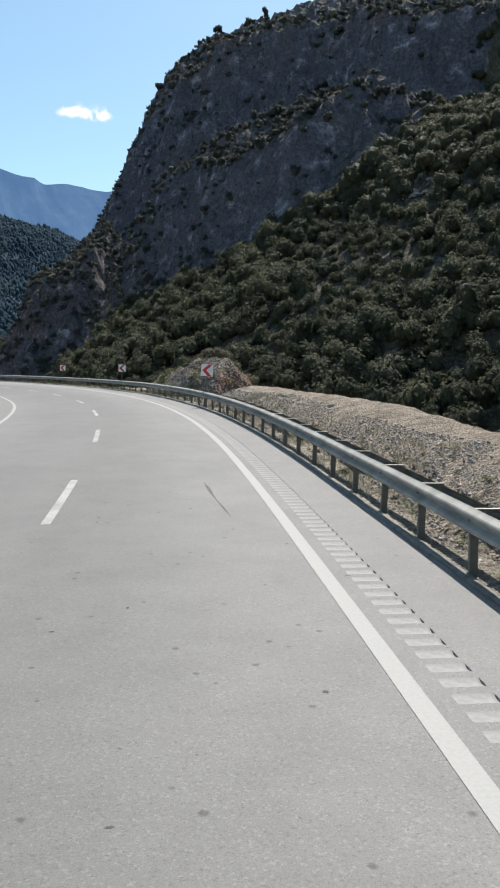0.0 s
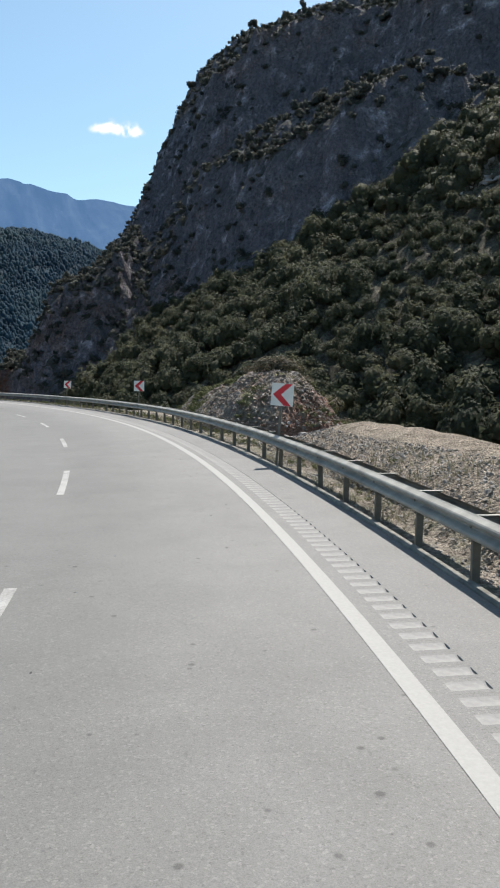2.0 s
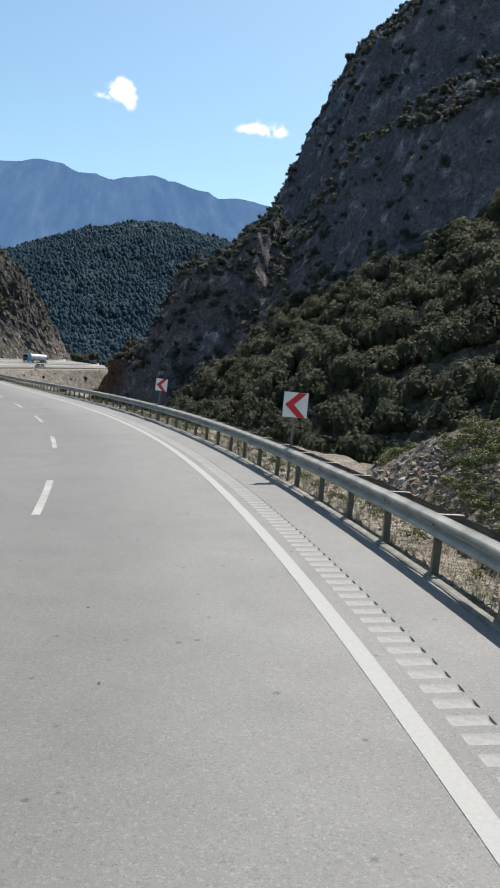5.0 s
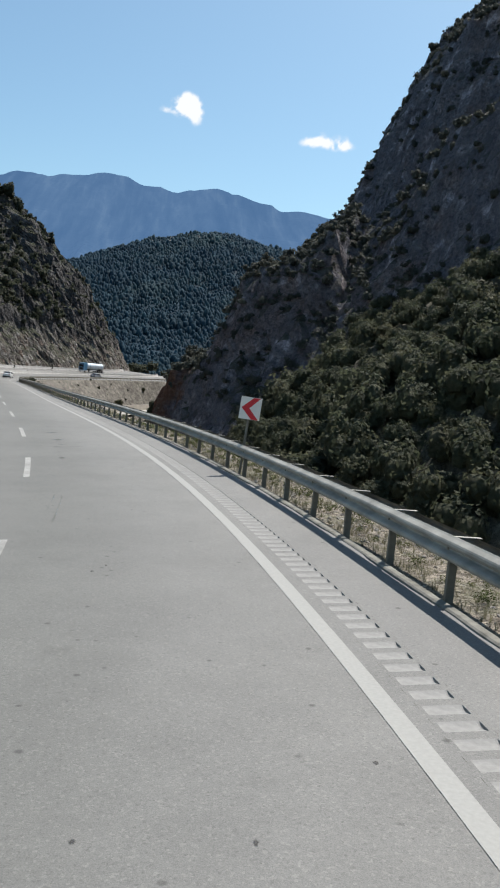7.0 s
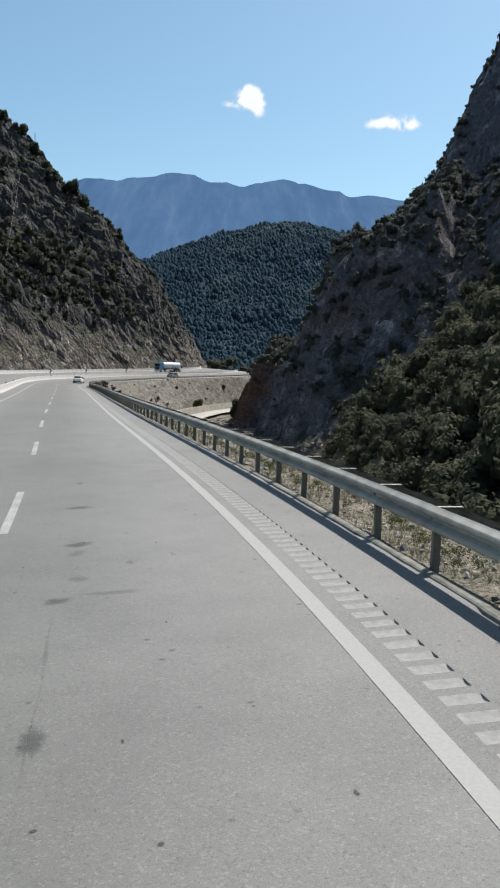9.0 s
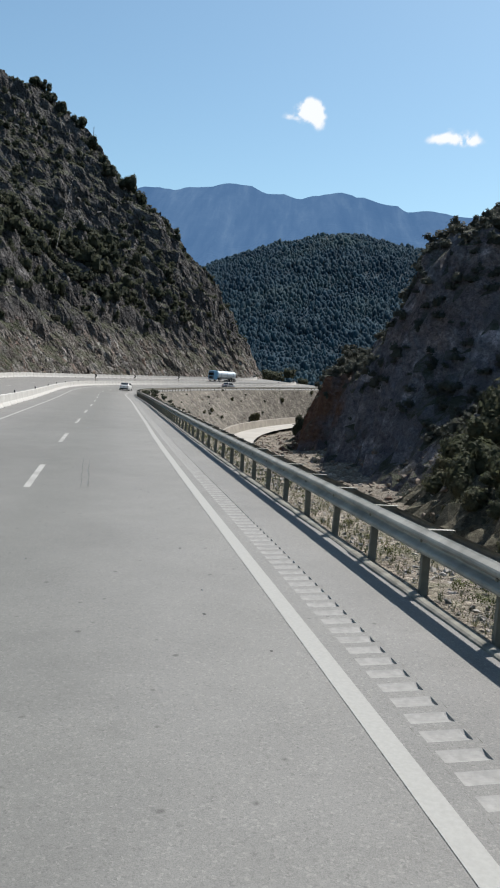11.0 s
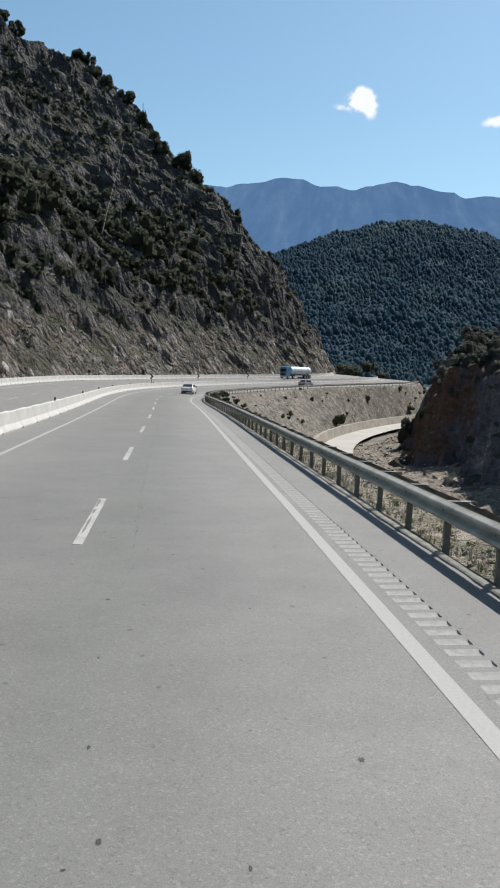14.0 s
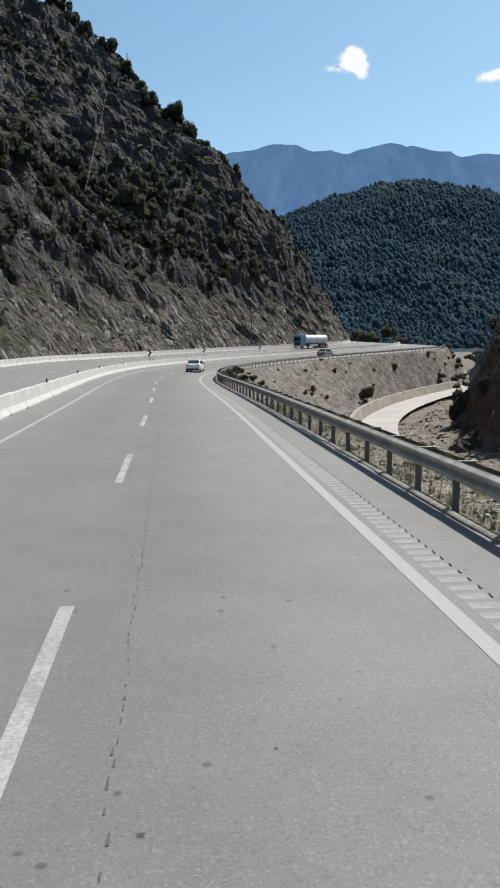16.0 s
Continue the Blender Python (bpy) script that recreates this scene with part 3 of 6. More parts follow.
def mountain(name, x0, x1, y0, y1, step, height, mat, label, lower=-14, want=None, rough=0.0, bulge=None):
    xs, ys = np.arange(x0, x1 + step, step), np.arange(y0, y1 + step, step)
    x, y = np.meshgrid(xs, ys)
    z = height(x, y)
    f = grid_faces(len(ys), len(xs))
    keep = z.ravel()[f].max(1) > lower
    r = np.random.RandomState(8)
    x, y, z = x + rough * r.uniform(-0.6, 0.6, x.shape), y + rough * r.uniform(-0.6, 0.6, x.shape), z + rough * r.normal(0, 0.6, x.shape)
    if want is not None:
        keep &= want(x, y).ravel()[f[:, 0]]
    if bulge is not None:
        x, y = bulge(x, y, z)
    f = f[keep]
    used = np.unique(f)
    at_ = np.zeros(x.size, np.int64)
    at_[used] = np.arange(len(used))
    ob = mesh_np(name, np.stack([x, y, z], -1).reshape(-1, 3)[used], at_[f], mat, False)
    return tagged(ob, label, "mountain", "", "structure")


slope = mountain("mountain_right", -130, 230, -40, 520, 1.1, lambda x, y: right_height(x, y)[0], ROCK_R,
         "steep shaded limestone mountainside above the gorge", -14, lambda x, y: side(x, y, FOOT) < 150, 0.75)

# darker ground under the maquis of the lower slope
slope.data.materials.append(DARK_GROUND)
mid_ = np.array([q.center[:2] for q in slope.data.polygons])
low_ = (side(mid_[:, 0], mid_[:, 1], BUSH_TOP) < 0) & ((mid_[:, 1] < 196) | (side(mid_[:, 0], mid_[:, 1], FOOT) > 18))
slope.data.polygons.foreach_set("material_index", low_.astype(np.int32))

_toe = road(np.arange(-38, 331, 6.0), 23.5)[:, :2]
TOE = np.concatenate([_toe, [(-112.5, 353), (-122, 395), (-176, 510), (-330, 720)]])


def left_height(x, y):
    d = -side(x, y, TOE)
    s, u = road_su(x, y)
    zr = np.interp(s, RS, R_Z) + 0.8
    w = d + 2.0 * fbm(x, y, 14, 3, 41) * np.clip(d / 6, 0, 1)
    z = zr + np.interp(w, [-30, -2, 0, 8, 20, 40, 60, 90, 200], [-25, -3, 0, 12, 31, 52, 68.5, 96.5, 125])
    crag = 1.5 * ridged(x + 0.6 * y, y * 0.6, 19, 4, 43) + 0.3 + 0.35 * ridged(x * 0.7 + y, y * 0.5, 6.5, 3, 46) + 1.6 * fbm(x, y, 30, 3, 44)
    ribs = 0.2 + 0.14 * ridged(s + 0.95 * d, d * 0.3, 3.2, 3, 47) * np.interp(d, [0, 2, 12, 18], [0, 1, 1, 0])
    z = z + np.clip((d - 2) / 12, 0, 1) * crag - 1.0
    up = np.clip((d - 4) / 8, 0, 1)
    z = z + 5 * np.exp(-((x + 196) / 22.0) ** 2 - ((y - 366) / 26.0) ** 2) + 2 * np.exp(-((x + 216) / 14.0) ** 2 - ((y - 322) / 22.0) ** 2)
    z = z + 4.5 * np.exp(-((x + 208) / 11.0) ** 2 - ((y - 317) / 11.0) ** 2) - 4.5 * np.exp(-((x + 205) / 9.0) ** 2 - ((y - 347) / 13.0) ** 2)
    dip = 0.45 * (y - 300) + 7 * fbm(x, y, 26, 4, 48)
    z = z + up * (terrace(terrace(z, 9.0, dip, 0.6), 3.1, 0.7 * dip + 2 * fbm(x, y, 7, 3, 49), 0.5) - z)
    return z + ribs


def left_bulge(x, y, z):
    """Pushes the face out and in along beds that dip away beside the road."""
    d = -side(x, y, TOE)
    s, u = road_su(x, y)
    ny, nx = np.gradient(d)
    n = np.hypot(nx, ny) + 1e-6
    low = np.interp(d, [0, 3, 12, 18], [0, 0.6, 0.6, 1])
    p, q = 0.68 * s - 0.73 * z, 0.73 * s + 0.68 * z
    out = low * (1.3 * ridged(p * 0.5, q, 16.0, 2, 144) * np.clip((d - 14) / 10, 0, 1) + 0.62 * ridged(p * 0.3, q, 5.5, 4, 141) + 0.75 * fbm(s, z, 2.2, 4, 142)) + np.interp(d, [0.5, 2, 13, 18], [0, 1, 1, 0]) * 0.4 * ridged(p * 0.4, q, 3.4, 2, 143)
    return x - nx / n * out, y - ny / n * out


mountain("mountain_left", -300, -75, 130, 480, 0.7, left_height, ROCK_L, "craggy limestone mountainside with a blasted rock cut", -14, lambda x, y: (side(x, y, TOE) > -128) & (side(x, y, TOE) < 6), 0.2, left_bulge)

# wooded hill and far range
HILL_X = [-1300, -900, -620, -494, -432, -380, -318, -253, -200, -149, -60, 150, 500]
HILL_Z = [60, 90, 118, 153, 177, 198, 211, 212, 199, 180, 150, 110, 70]


def hill_height(x, y):
    c = np.interp(x, HILL_X, HILL_Z) - 7
    p = np.clip(1 - np.abs(y - 1290) / 620, 0, 1)
    return -14 + (c + 14) * (p * p * (3 - 2 * p)) ** 0.8 + 9 * fbm(x, y, 120, 4, 51) * p + 11 * ridged(x + 0.25 * y, 0.3 * y, 95, 3, 52) * p * (1 - p)


# Floor takes the same blue haze tint as the pines.
FOREST_FLOOR = plain("hazed_floor", (0.019, 0.036, 0.051), 0.95, 0.0, 0.4, 0.02)
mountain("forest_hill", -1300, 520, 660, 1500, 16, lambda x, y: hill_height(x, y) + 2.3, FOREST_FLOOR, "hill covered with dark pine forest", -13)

RIDGE_X = [-6000, -2900, -2320, -2101, -1960, -1878, -1800, -1671, -1455, -1330, -1194, -1050, -828, -433, 200, 1200, 6000]
RIDGE_Z = [700, 1090, 1150, 1165, 1172, 1178, 1165, 1115, 1097, 1118, 1122, 1092, 1010, 990, 940, 900, 600]


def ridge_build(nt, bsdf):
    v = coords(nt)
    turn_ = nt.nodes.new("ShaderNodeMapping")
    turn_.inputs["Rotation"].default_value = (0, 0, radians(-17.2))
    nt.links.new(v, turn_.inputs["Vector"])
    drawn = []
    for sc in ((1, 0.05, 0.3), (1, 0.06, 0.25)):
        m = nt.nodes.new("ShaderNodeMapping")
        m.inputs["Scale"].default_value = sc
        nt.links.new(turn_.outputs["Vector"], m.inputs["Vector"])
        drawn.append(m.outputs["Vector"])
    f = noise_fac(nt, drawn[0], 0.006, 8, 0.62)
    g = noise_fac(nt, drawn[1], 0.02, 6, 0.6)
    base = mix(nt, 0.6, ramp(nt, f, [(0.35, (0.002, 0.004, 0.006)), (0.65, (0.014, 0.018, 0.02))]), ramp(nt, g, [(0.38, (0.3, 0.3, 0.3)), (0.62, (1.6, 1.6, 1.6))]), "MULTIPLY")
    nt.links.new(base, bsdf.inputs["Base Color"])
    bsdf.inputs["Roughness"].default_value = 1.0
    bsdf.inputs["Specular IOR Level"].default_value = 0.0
    # Blue air haze put into the range as its own glow and colour.
    haze_glow = mix(nt, 0.45, (0.25, 0.51, 0.97), ramp(nt, g, [(0.38, (0.8, 0.88, 0.93)), (0.55, (1, 1, 1)), (0.68, (1.5, 1.28, 1.12))]), "MULTIPLY")
    nt.links.new(mix(nt, 0.35, haze_glow, ramp(nt, f, [(0.36, (0.85, 0.9, 0.94)), (0.62, (1.18, 1.1, 1.05))]), "MULTIPLY"), bsdf.inputs["Emission Color"])
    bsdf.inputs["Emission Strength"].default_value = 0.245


RIDGE = material("hazed_range", ridge_build)
K_ = 0.74


def ridge_height(x, y):
    c = np.interp(x / K_, RIDGE_X, RIDGE_Z) * K_
    crest = 4980 * K_ - 0.1 * np.abs(x + 1000)
    p = np.clip(1 - np.abs(y - crest) / 1500, 0, 1)
    return -20 + (c + 20) * p ** 0.9 + p * (1 - p) * 110 * ridged(x + 0.31 * y, y * 0.12, 240, 4, 61) + (12 * fbm(x, y, 130, 4, 62) + 5 * fbm(x, y, 45, 2, 63)) * p


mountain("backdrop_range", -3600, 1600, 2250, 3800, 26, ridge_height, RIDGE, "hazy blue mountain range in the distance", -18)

# ---- channel at the foot of the far embankment ----
CHANNEL = np.array([(-56, 196), (-66, 214), (-73, 232), (-78, 254), (-79.5, 278), (-79, 300), (-77.5, 317), (-76, 337), (-77.5, 362), (-86, 405), (-104, 470), (-122, 620)], float)


def course(line, step):
    """Even points along a line in the plan, with their left normals."""
    seg = np.hypot(*np.diff(line, axis=0).T)
    a = np.concatenate([[0], np.cumsum(seg)])
    t = np.arange(0, a[-1], step)
    q = np.stack([np.interp(t, a, line[:, 0]), np.interp(t, a, line[:, 1])], 1)
    for _ in range(12):
        q[1:-1] = (q[:-2] + 2 * q[1:-1] + q[2:]) / 4
    d = np.gradient(q, axis=0)
    d /= np.linalg.norm(d, axis=1)[:, None]
    return q, np.stack([-d[:, 1], d[:, 0]], 1)


CHANNEL_FLOOR = plain("pale_channel", (0.32, 0.305, 0.278), 0.9, 0.0, 0.1, 0.25, 0.01)
WALL_STONE = plain("channel_wall", (0.25, 0.23, 0.2), 0.9, 0.0, 0.2, 0.5, 0.02)
q_, n_ = course(CHANNEL, 4.0)
offs = np.array([-2.5, 0.0, 2.5])
v = np.concatenate([(q_[:, None] + offs[None, :, None] * n_[:, None]), np.full((len(q_), 3, 1), -10.05)], -1)
tagged(mesh_np("channel_floor", v.reshape(-1, 3), grid_faces(len(q_), 3)[:, ::-1], CHANNEL_FLOOR), "pale concrete floor of the river channel", "channel", "", "structure")
prof = [(2.5, -11.0), (2.5, -10.0), (2.9, -8.6), (3.4, -8.6), (3.7, -11.0)]
v = np.stack([np.concatenate([q_ + o * n_, np.full((len(q_), 1), z)], 1) for o, z in prof], 1)
tagged(mesh_np("channel_wall", v.reshape(-1, 3), grid_faces(len(q_), len(prof)), WALL_STONE), "low concrete wall along the river channel", "wall", "", "structure")


# ---- kerb ----
ks = np.arange(-38, 395, 0.25)
kw = 0.014 * vnoise(ks * 1.7, 0 * ks, 71) + 0.03 * (_hash(np.floor(ks / 1.94).astype(int), 0 * ks.astype(int), 72) - 0.5)
sec = [(-1.60, -0.05), (-1.606, 0.03), (-1.63, 0.045), (-1.72, 0.045), (-1.78, -0.06)]
v = np.stack([road(ks, u + kw, h + 0.4 * kw) for u, h in sec], 1)
tagged(mesh_np("kerb", v.reshape(-1, 3), grid_faces(len(ks), len(sec))[:, ::-1], KERB), "low worn concrete kerb under the guard rail", "kerb", "", "structure")


# ---- guard rail ----
def sweep(name, s0, s1, ds, sec, mat, parent):
    s = np.linspace(s0, s1, max(2, int(round((s1 - s0) / ds)) + 1))
    v = np.stack([road(s, u, h) for u, h in sec], 1).reshape(-1, 3)
    n = len(sec)
    f = [(i * n + j, i * n + (j + 1) % n, (i + 1) * n + (j + 1) % n, (i + 1) * n + j) for i in range(len(s) - 1) for j in range(n)]
    return mesh_np(name, v, np.array(f), mat, False, parent)


W_FACE = [(0.083, 0.41), (0.07, 0.422), (0.012, 0.455), (0.0, 0.47), (0.0, 0.495), (0.012, 0.512), (0.073, 0.55), (0.08, 0.565), (0.073, 0.58), (0.012, 0.618), (0.0, 0.635), (0.0, 0.66), (0.012, 0.678), (0.068, 0.71), (0.083, 0.722)]


def w_section(u0, sign, lift=0.0):
    a = [(u0 - sign * d, h + lift) for d, h in W_FACE]
    b = [(u0 - sign * (d + 0.006), h + lift + (0.004 if h > 0.7 else 0)) for d, h in reversed(W_FACE)]
    return a + b


guard = tagged(new("guard_rail"), "galvanised steel guard rail on posts along the road edge", "guard rail")
post_s = -6.368 + 1.942 * np.arange(200)
post_s = post_s + np.interp(post_s, [32, 37, 42, 47, 70, 85, 95, 104, 129, 136, 141, 158, 175], [-0.1, -0.25, -0.33, 0, 0.12, 0.05, 0.17, 0.33, -0.42, -0.3, 0.02, 0, 0])
for k in range(99):
    a, b = post_s[2 * k], post_s[2 * k + 2]
    sweep("beam", a - 0.15, b + 0.15, 1.0, w_section(-1.715 + 0.005 * (k % 2), 1, 0.068), ZINC, guard)
    sweep("rear_beam", a - 0.15, b + 0.15, 1.0, w_section(-2.185 - 0.005 * (k % 2), -1, 0.03), ZINC_POST, guard)


def box_bm(x0, x1, y0, y1, z0, z1, bevel=0.0, bm=None):
    bm = bm or bmesh.new()
    r = bmesh.ops.create_cube(bm, size=1.0)
    for q in r["verts"]:
        q.co = Vector((x0 + (q.co.x + 0.5) * (x1 - x0), y0 + (q.co.y + 0.5) * (y1 - y0), z0 + (q.co.z + 0.5) * (z1 - z0)))
    if bevel:
        bmesh.ops.bevel(bm, geom=list({e for q in r["verts"] for e in q.link_edges}), offset=bevel, segments=1, affect="EDGES")
    return bm


def c_post():
    bm = bmesh.new()
    sec = [(-0.05, -0.03), (0.05, -0.03), (0.05, -0.02), (-0.04, -0.024), (-0.04, 0.024), (0.05, 0.02), (0.05, 0.03), (-0.05, 0.03)]
    lo, hi = [bm.verts.new((x, y, -0.5)) for x, y in sec], [bm.verts.new((x, y, 0.73)) for x, y in sec]
    n = len(sec)
    for i in range(n):
        bm.faces.new((lo[i], lo[(i + 1) % n], hi[(i + 1) % n], hi[i]))
    bm.faces.new(hi)
    return bm


post_proto = part("post", c_post(), ZINC_POST, guard)
post_mesh = post_proto.data
bm = box_bm(-0.03, 0.33, -0.035, 0.035, 0.766, 0.772)
box_bm(-0.03, 0.33, 0.029, 0.035, 0.71, 0.766, bm=bm)
spacer_proto = part("spacer", bm, ZINC, guard)
spacer_mesh = spacer_proto.data
rng = random.Random(5)
for k, s in enumerate(post_s[:198]):
    m = road_m(s, -1.855)
    for proto, mesh, name, mm in ((post_proto, post_mesh, "post", pose(0, 0, 0, rng.uniform(-1.5, 1.5), rng.uniform(-1.5, 1.5), rng.uniform(-2, 2))),
                                  (spacer_proto, spacer_mesh, "spacer", Matrix())):
        if k == 0:
            ob = proto
        else:
            ob = new(name, mesh)
            ob.parent = guard
        ob.matrix_basis = m @ mm

def bolt_bm():
    bm = bmesh.new()
    bmesh.ops.create_cone(bm, cap_ends=True, segments=6, radius1=0.024, radius2=0.018, depth=0.03, matrix=pose(0, 0, 0, 0, -90, 0))
    return bm


bolt = part("bolt", bolt_bm(), ZINC_POST, guard)
for k, s in enumerate(post_s[:110]):
    if k:
        ob = new("bolt", bolt.data)
        ob.parent = guard
    else:
        ob = bolt
    ob.matrix_basis = road_m(s, -1.785, 0.633)

# ---- markings ----
lane = tagged(new("lane_line"), "broken white lane line worn by traffic", "road marking", "", "structure")
DASH0, PITCH, LONG = 12.3, 12.19, 4.55


def worn_build(nt, bsdf):
    v = coords(nt)
    wear = mix(nt, 0.5, ramp(nt, noise_fac(nt, v, 1.2, 5, 0.6), [(0.35, (0, 0, 0)), (0.6, (1, 1, 1))]), ramp(nt, noise_fac(nt, v, 22.0, 5, 0.7), [(0.38, (0, 0, 0)), (0.6, (1, 1, 1))]))
    base = ramp(nt, wear, [(0.0, (0.16, 0.158, 0.15)), (0.4, (0.215, 0.212, 0.2)), (0.8, (0.3, 0.298, 0.282))])
    nt.links.new(base, bsdf.inputs["Base Color"])
    bsdf.inputs["Roughness"].default_value = 0.8


WORN = material("worn_paint", worn_build)
for k in range(-4, 31):
    a = DASH0 + k * PITCH + (1.25 if k > 3 else 0)
    s = np.linspace(a, a + LONG, 6)
    v = np.stack([road(s, 3.6 - 0.075, 0.005), road(s, 3.6 + 0.075, 0.005)], 1).reshape(-1, 3)
    mesh_np("dash", v, grid_faces(6, 2), WORN, False, lane)
for a, l, u in ((148.45, 1.6, 3.625), (150.35, 0.5, 3.64), (151.1, 1.0, 3.645)):
    s = np.linspace(a, a + l, 9)
    w = 0.024 * np.minimum(1, 5 * np.minimum(s - a, a + l - s) / l + 0.15) * (1 + 0.5 * vnoise(s * 6, 0 * s, 33))
    mesh_np("scrape", np.stack([road(s, u - w, 0.0085), road(s, u + w * 0.8, 0.0085)], 1).reshape(-1, 3), grid_faces(9, 2), BARED, False, lane)
lane2 = tagged(new("lane_line"), "broken white lane line of the opposite carriageway", "road marking", "", "structure")
for k in range(8, 31):
    a = 8 + k * PITCH
    s = np.linspace(a, a + LONG, 6)
    v = np.stack([road(s, 15.5 - 0.075, -0.014), road(s, 15.5 + 0.075, -0.014)], 1).reshape(-1, 3)
    mesh_np("dash", v, grid_faces(6, 2), WORN, False, lane2)

rumble = tagged(new("rumble_strip"), "row of milled rumble grooves in the asphalt beside the edge line", "rumble strip", "", "structure")
STEP = 0.303


def groove_tile():
    """A slab of the road's surface with one scooped, milled groove that ends in a sharp step."""
    xs = np.array([-0.21, -0.175, -0.15, -0.11, -0.05, 0.05, 0.135, 0.146, 0.168, 0.1705, 0.21])
    deep = np.array([0, 0, 0.3, 0.7, 0.95, 1.0, 1.0, 2.0, 2.0, 0, 0])
    ys = np.array([-0.5, -0.285, -0.27, -0.2, -0.1, 0.0, 0.1, 0.2, 0.27, 0.285, 0.5]) * STEP
    sag = np.clip(1 - (ys / (0.283 * STEP)) ** 2, 0, None)
    v = np.array([(x, y, -0.0115 * d * g) for y, g in zip(ys, sag) for x, d in zip(xs, deep)])
    return v, grid_faces(len(ys), len(xs))


tile_v, tile_f = groove_tile()
cut_face = (tile_v[tile_f][..., 2].min(1) < -1e-4).astype(np.int32)


def groove_mesh(name, v, f, slots):
    ob = mesh_np(name, v, f, ASPHALT, False, rumble)
    ob.data.materials.append(RUMBLE)
    ob.data.polygons.foreach_set("material_index", slots)
    return ob


groove = groove_mesh("groove", tile_v, tile_f, cut_face)
GROOVE_LAG = ([6.7, 16.5, 26.2, 35.2, 44.8, 49.5, 72.4, 82.9, 92.2, 97.0, 126.5, 137.7, 148.7, 165.2],
              [0.137, -0.04, -0.02, 0.15, 0.2, 0.136, 0.154, 0.39, 0.6, 0.6, 0.72, 0.66, 0.51, 0.48])
groove_s = -6.06 + STEP * np.arange(727)
groove_s = groove_s + np.interp(groove_s, *GROOVE_LAG)
wide = np.gradient(groove_s) / STEP
joined_v, joined_f = [], []
for k, (a, w) in enumerate(zip(groove_s, wide)):
    m = road_m(a, 0.5 * (RUMBLE_U0 + RUMBLE_U1), 0.0, 0.0, True) @ Matrix.Diagonal((1, w, 1, 1))
    if 8 <= k < 308:
        if k > 8:
            ob = new("groove", groove.data)
            ob.parent = rumble
        else:
            ob = groove
        ob.matrix_basis = m
    else:
        m = np.array(m)
        joined_f.append(tile_f + len(tile_v) * len(joined_v))
        joined_v.append(tile_v @ m[:3, :3].T + m[:3, 3])
rest = groove_mesh("grooves", np.concatenate(joined_v), np.concatenate(joined_f), np.tile(cut_face, len(joined_v)))
tagged(rest, kind="stuff")
for s0, s1 in ((-38, float(groove_s[0] - 0.5 * wide[0] * STEP)), (float(groove_s[-1] + 0.5 * wide[-1] * STEP), 395)):
    strip("road", s0, s1, (s1 - s0) / round(s1 - s0), (RUMBLE_U1, RUMBLE_U0), 0.0, ASPHALT, label="grey asphalt band between edge line and shoulder", category="road")

# tyre marks, oil stains and a crack on the carriageway
def film_material(name, color, cover):
    """A film on the asphalt that thins out and breaks up towards its rim."""
    def build(nt, bsdf):
        geo, fade = nt.nodes.new("ShaderNodeNewGeometry"), nt.nodes.new("ShaderNodeAttribute")
        fade.attribute_name = "fade"
        f = noise_fac(nt, geo.outputs["Position"], 7.0, 5, 0.7)
        ad = nt.nodes.new("ShaderNodeMath")
        ad.operation = "ADD"
        nt.links.new(f, ad.inputs[0])
        nt.links.new(fade.outputs["Fac"], ad.inputs[1])
        amount = node(nt, "ShaderNodeMapRange")
        amount.inputs["From Min"].default_value, amount.inputs["From Max"].default_value, amount.inputs["To Max"].default_value = 0.6, 1.35, cover
        nt.links.new(ad.outputs[0], amount.inputs["Value"])
        bsdf.inputs["Base Color"].default_value, bsdf.inputs["Roughness"].default_value = (*color, 1), 0.7
        clear, both = nt.nodes.new("ShaderNodeBsdfTransparent"), nt.nodes.new("ShaderNodeMixShader")
        nt.links.new(amount.outputs["Result"], both.inputs[0])
        nt.links.new(clear.outputs[0], both.inputs[1])
        nt.links.new(bsdf.outputs[0], both.inputs[2])
        nt.links.new(both.outputs[0], nt.nodes["Material Output"].inputs["Surface"])
    return material(name, build)


MARK = film_material("tyre_mark", (0.045, 0.045, 0.045), 0.55)
FAINT = film_material("faint_smudge", (0.06, 0.06, 0.058), 0.2)
STAIN = film_material("oil_stain", (0.045, 0.045, 0.043), 0.4)
TAR = film_material("tar_speck", (0.035, 0.034, 0.033), 0.85)
CRACK = plain("dark_joint", (0.085, 0.084, 0.08), 0.9)


def faded(ob, values):
    fade = ob.data.attributes.new("fade", "FLOAT", "POINT")
    fade.data.foreach_set("value", np.asarray(values, np.float32))
    return ob


def blot(name, s, u, ls, lu, mat, seed, label):
    r = random.Random(seed)
    n = 18
    a = 2 * math.pi * np.arange(n) / n
    k = np.array([1.35 + r.uniform(-0.35, 0.25) for _ in range(n)])
    rings = [road(s + ls * k * q * np.sin(a), u + lu * k * q * np.cos(a), 0.003) for q in (0.55, 1.0)]
    v = np.concatenate([[road(s, u, 0.003)], rings[0], rings[1]])
    f = [(0, 1 + (i + 1) % n, 1 + i) for i in range(n)]
    for i in range(n):
        p, q = 1 + i, 1 + (i + 1) % n
        f += [(p, q, q + n), (p, q + n, p + n)]
    ob = faded(mesh_np(name, v, np.array(f), mat), [1.0] + [0.65] * n + [0.0] * n)
    return tagged(ob, label, "stain", "stains on the road", "structure")


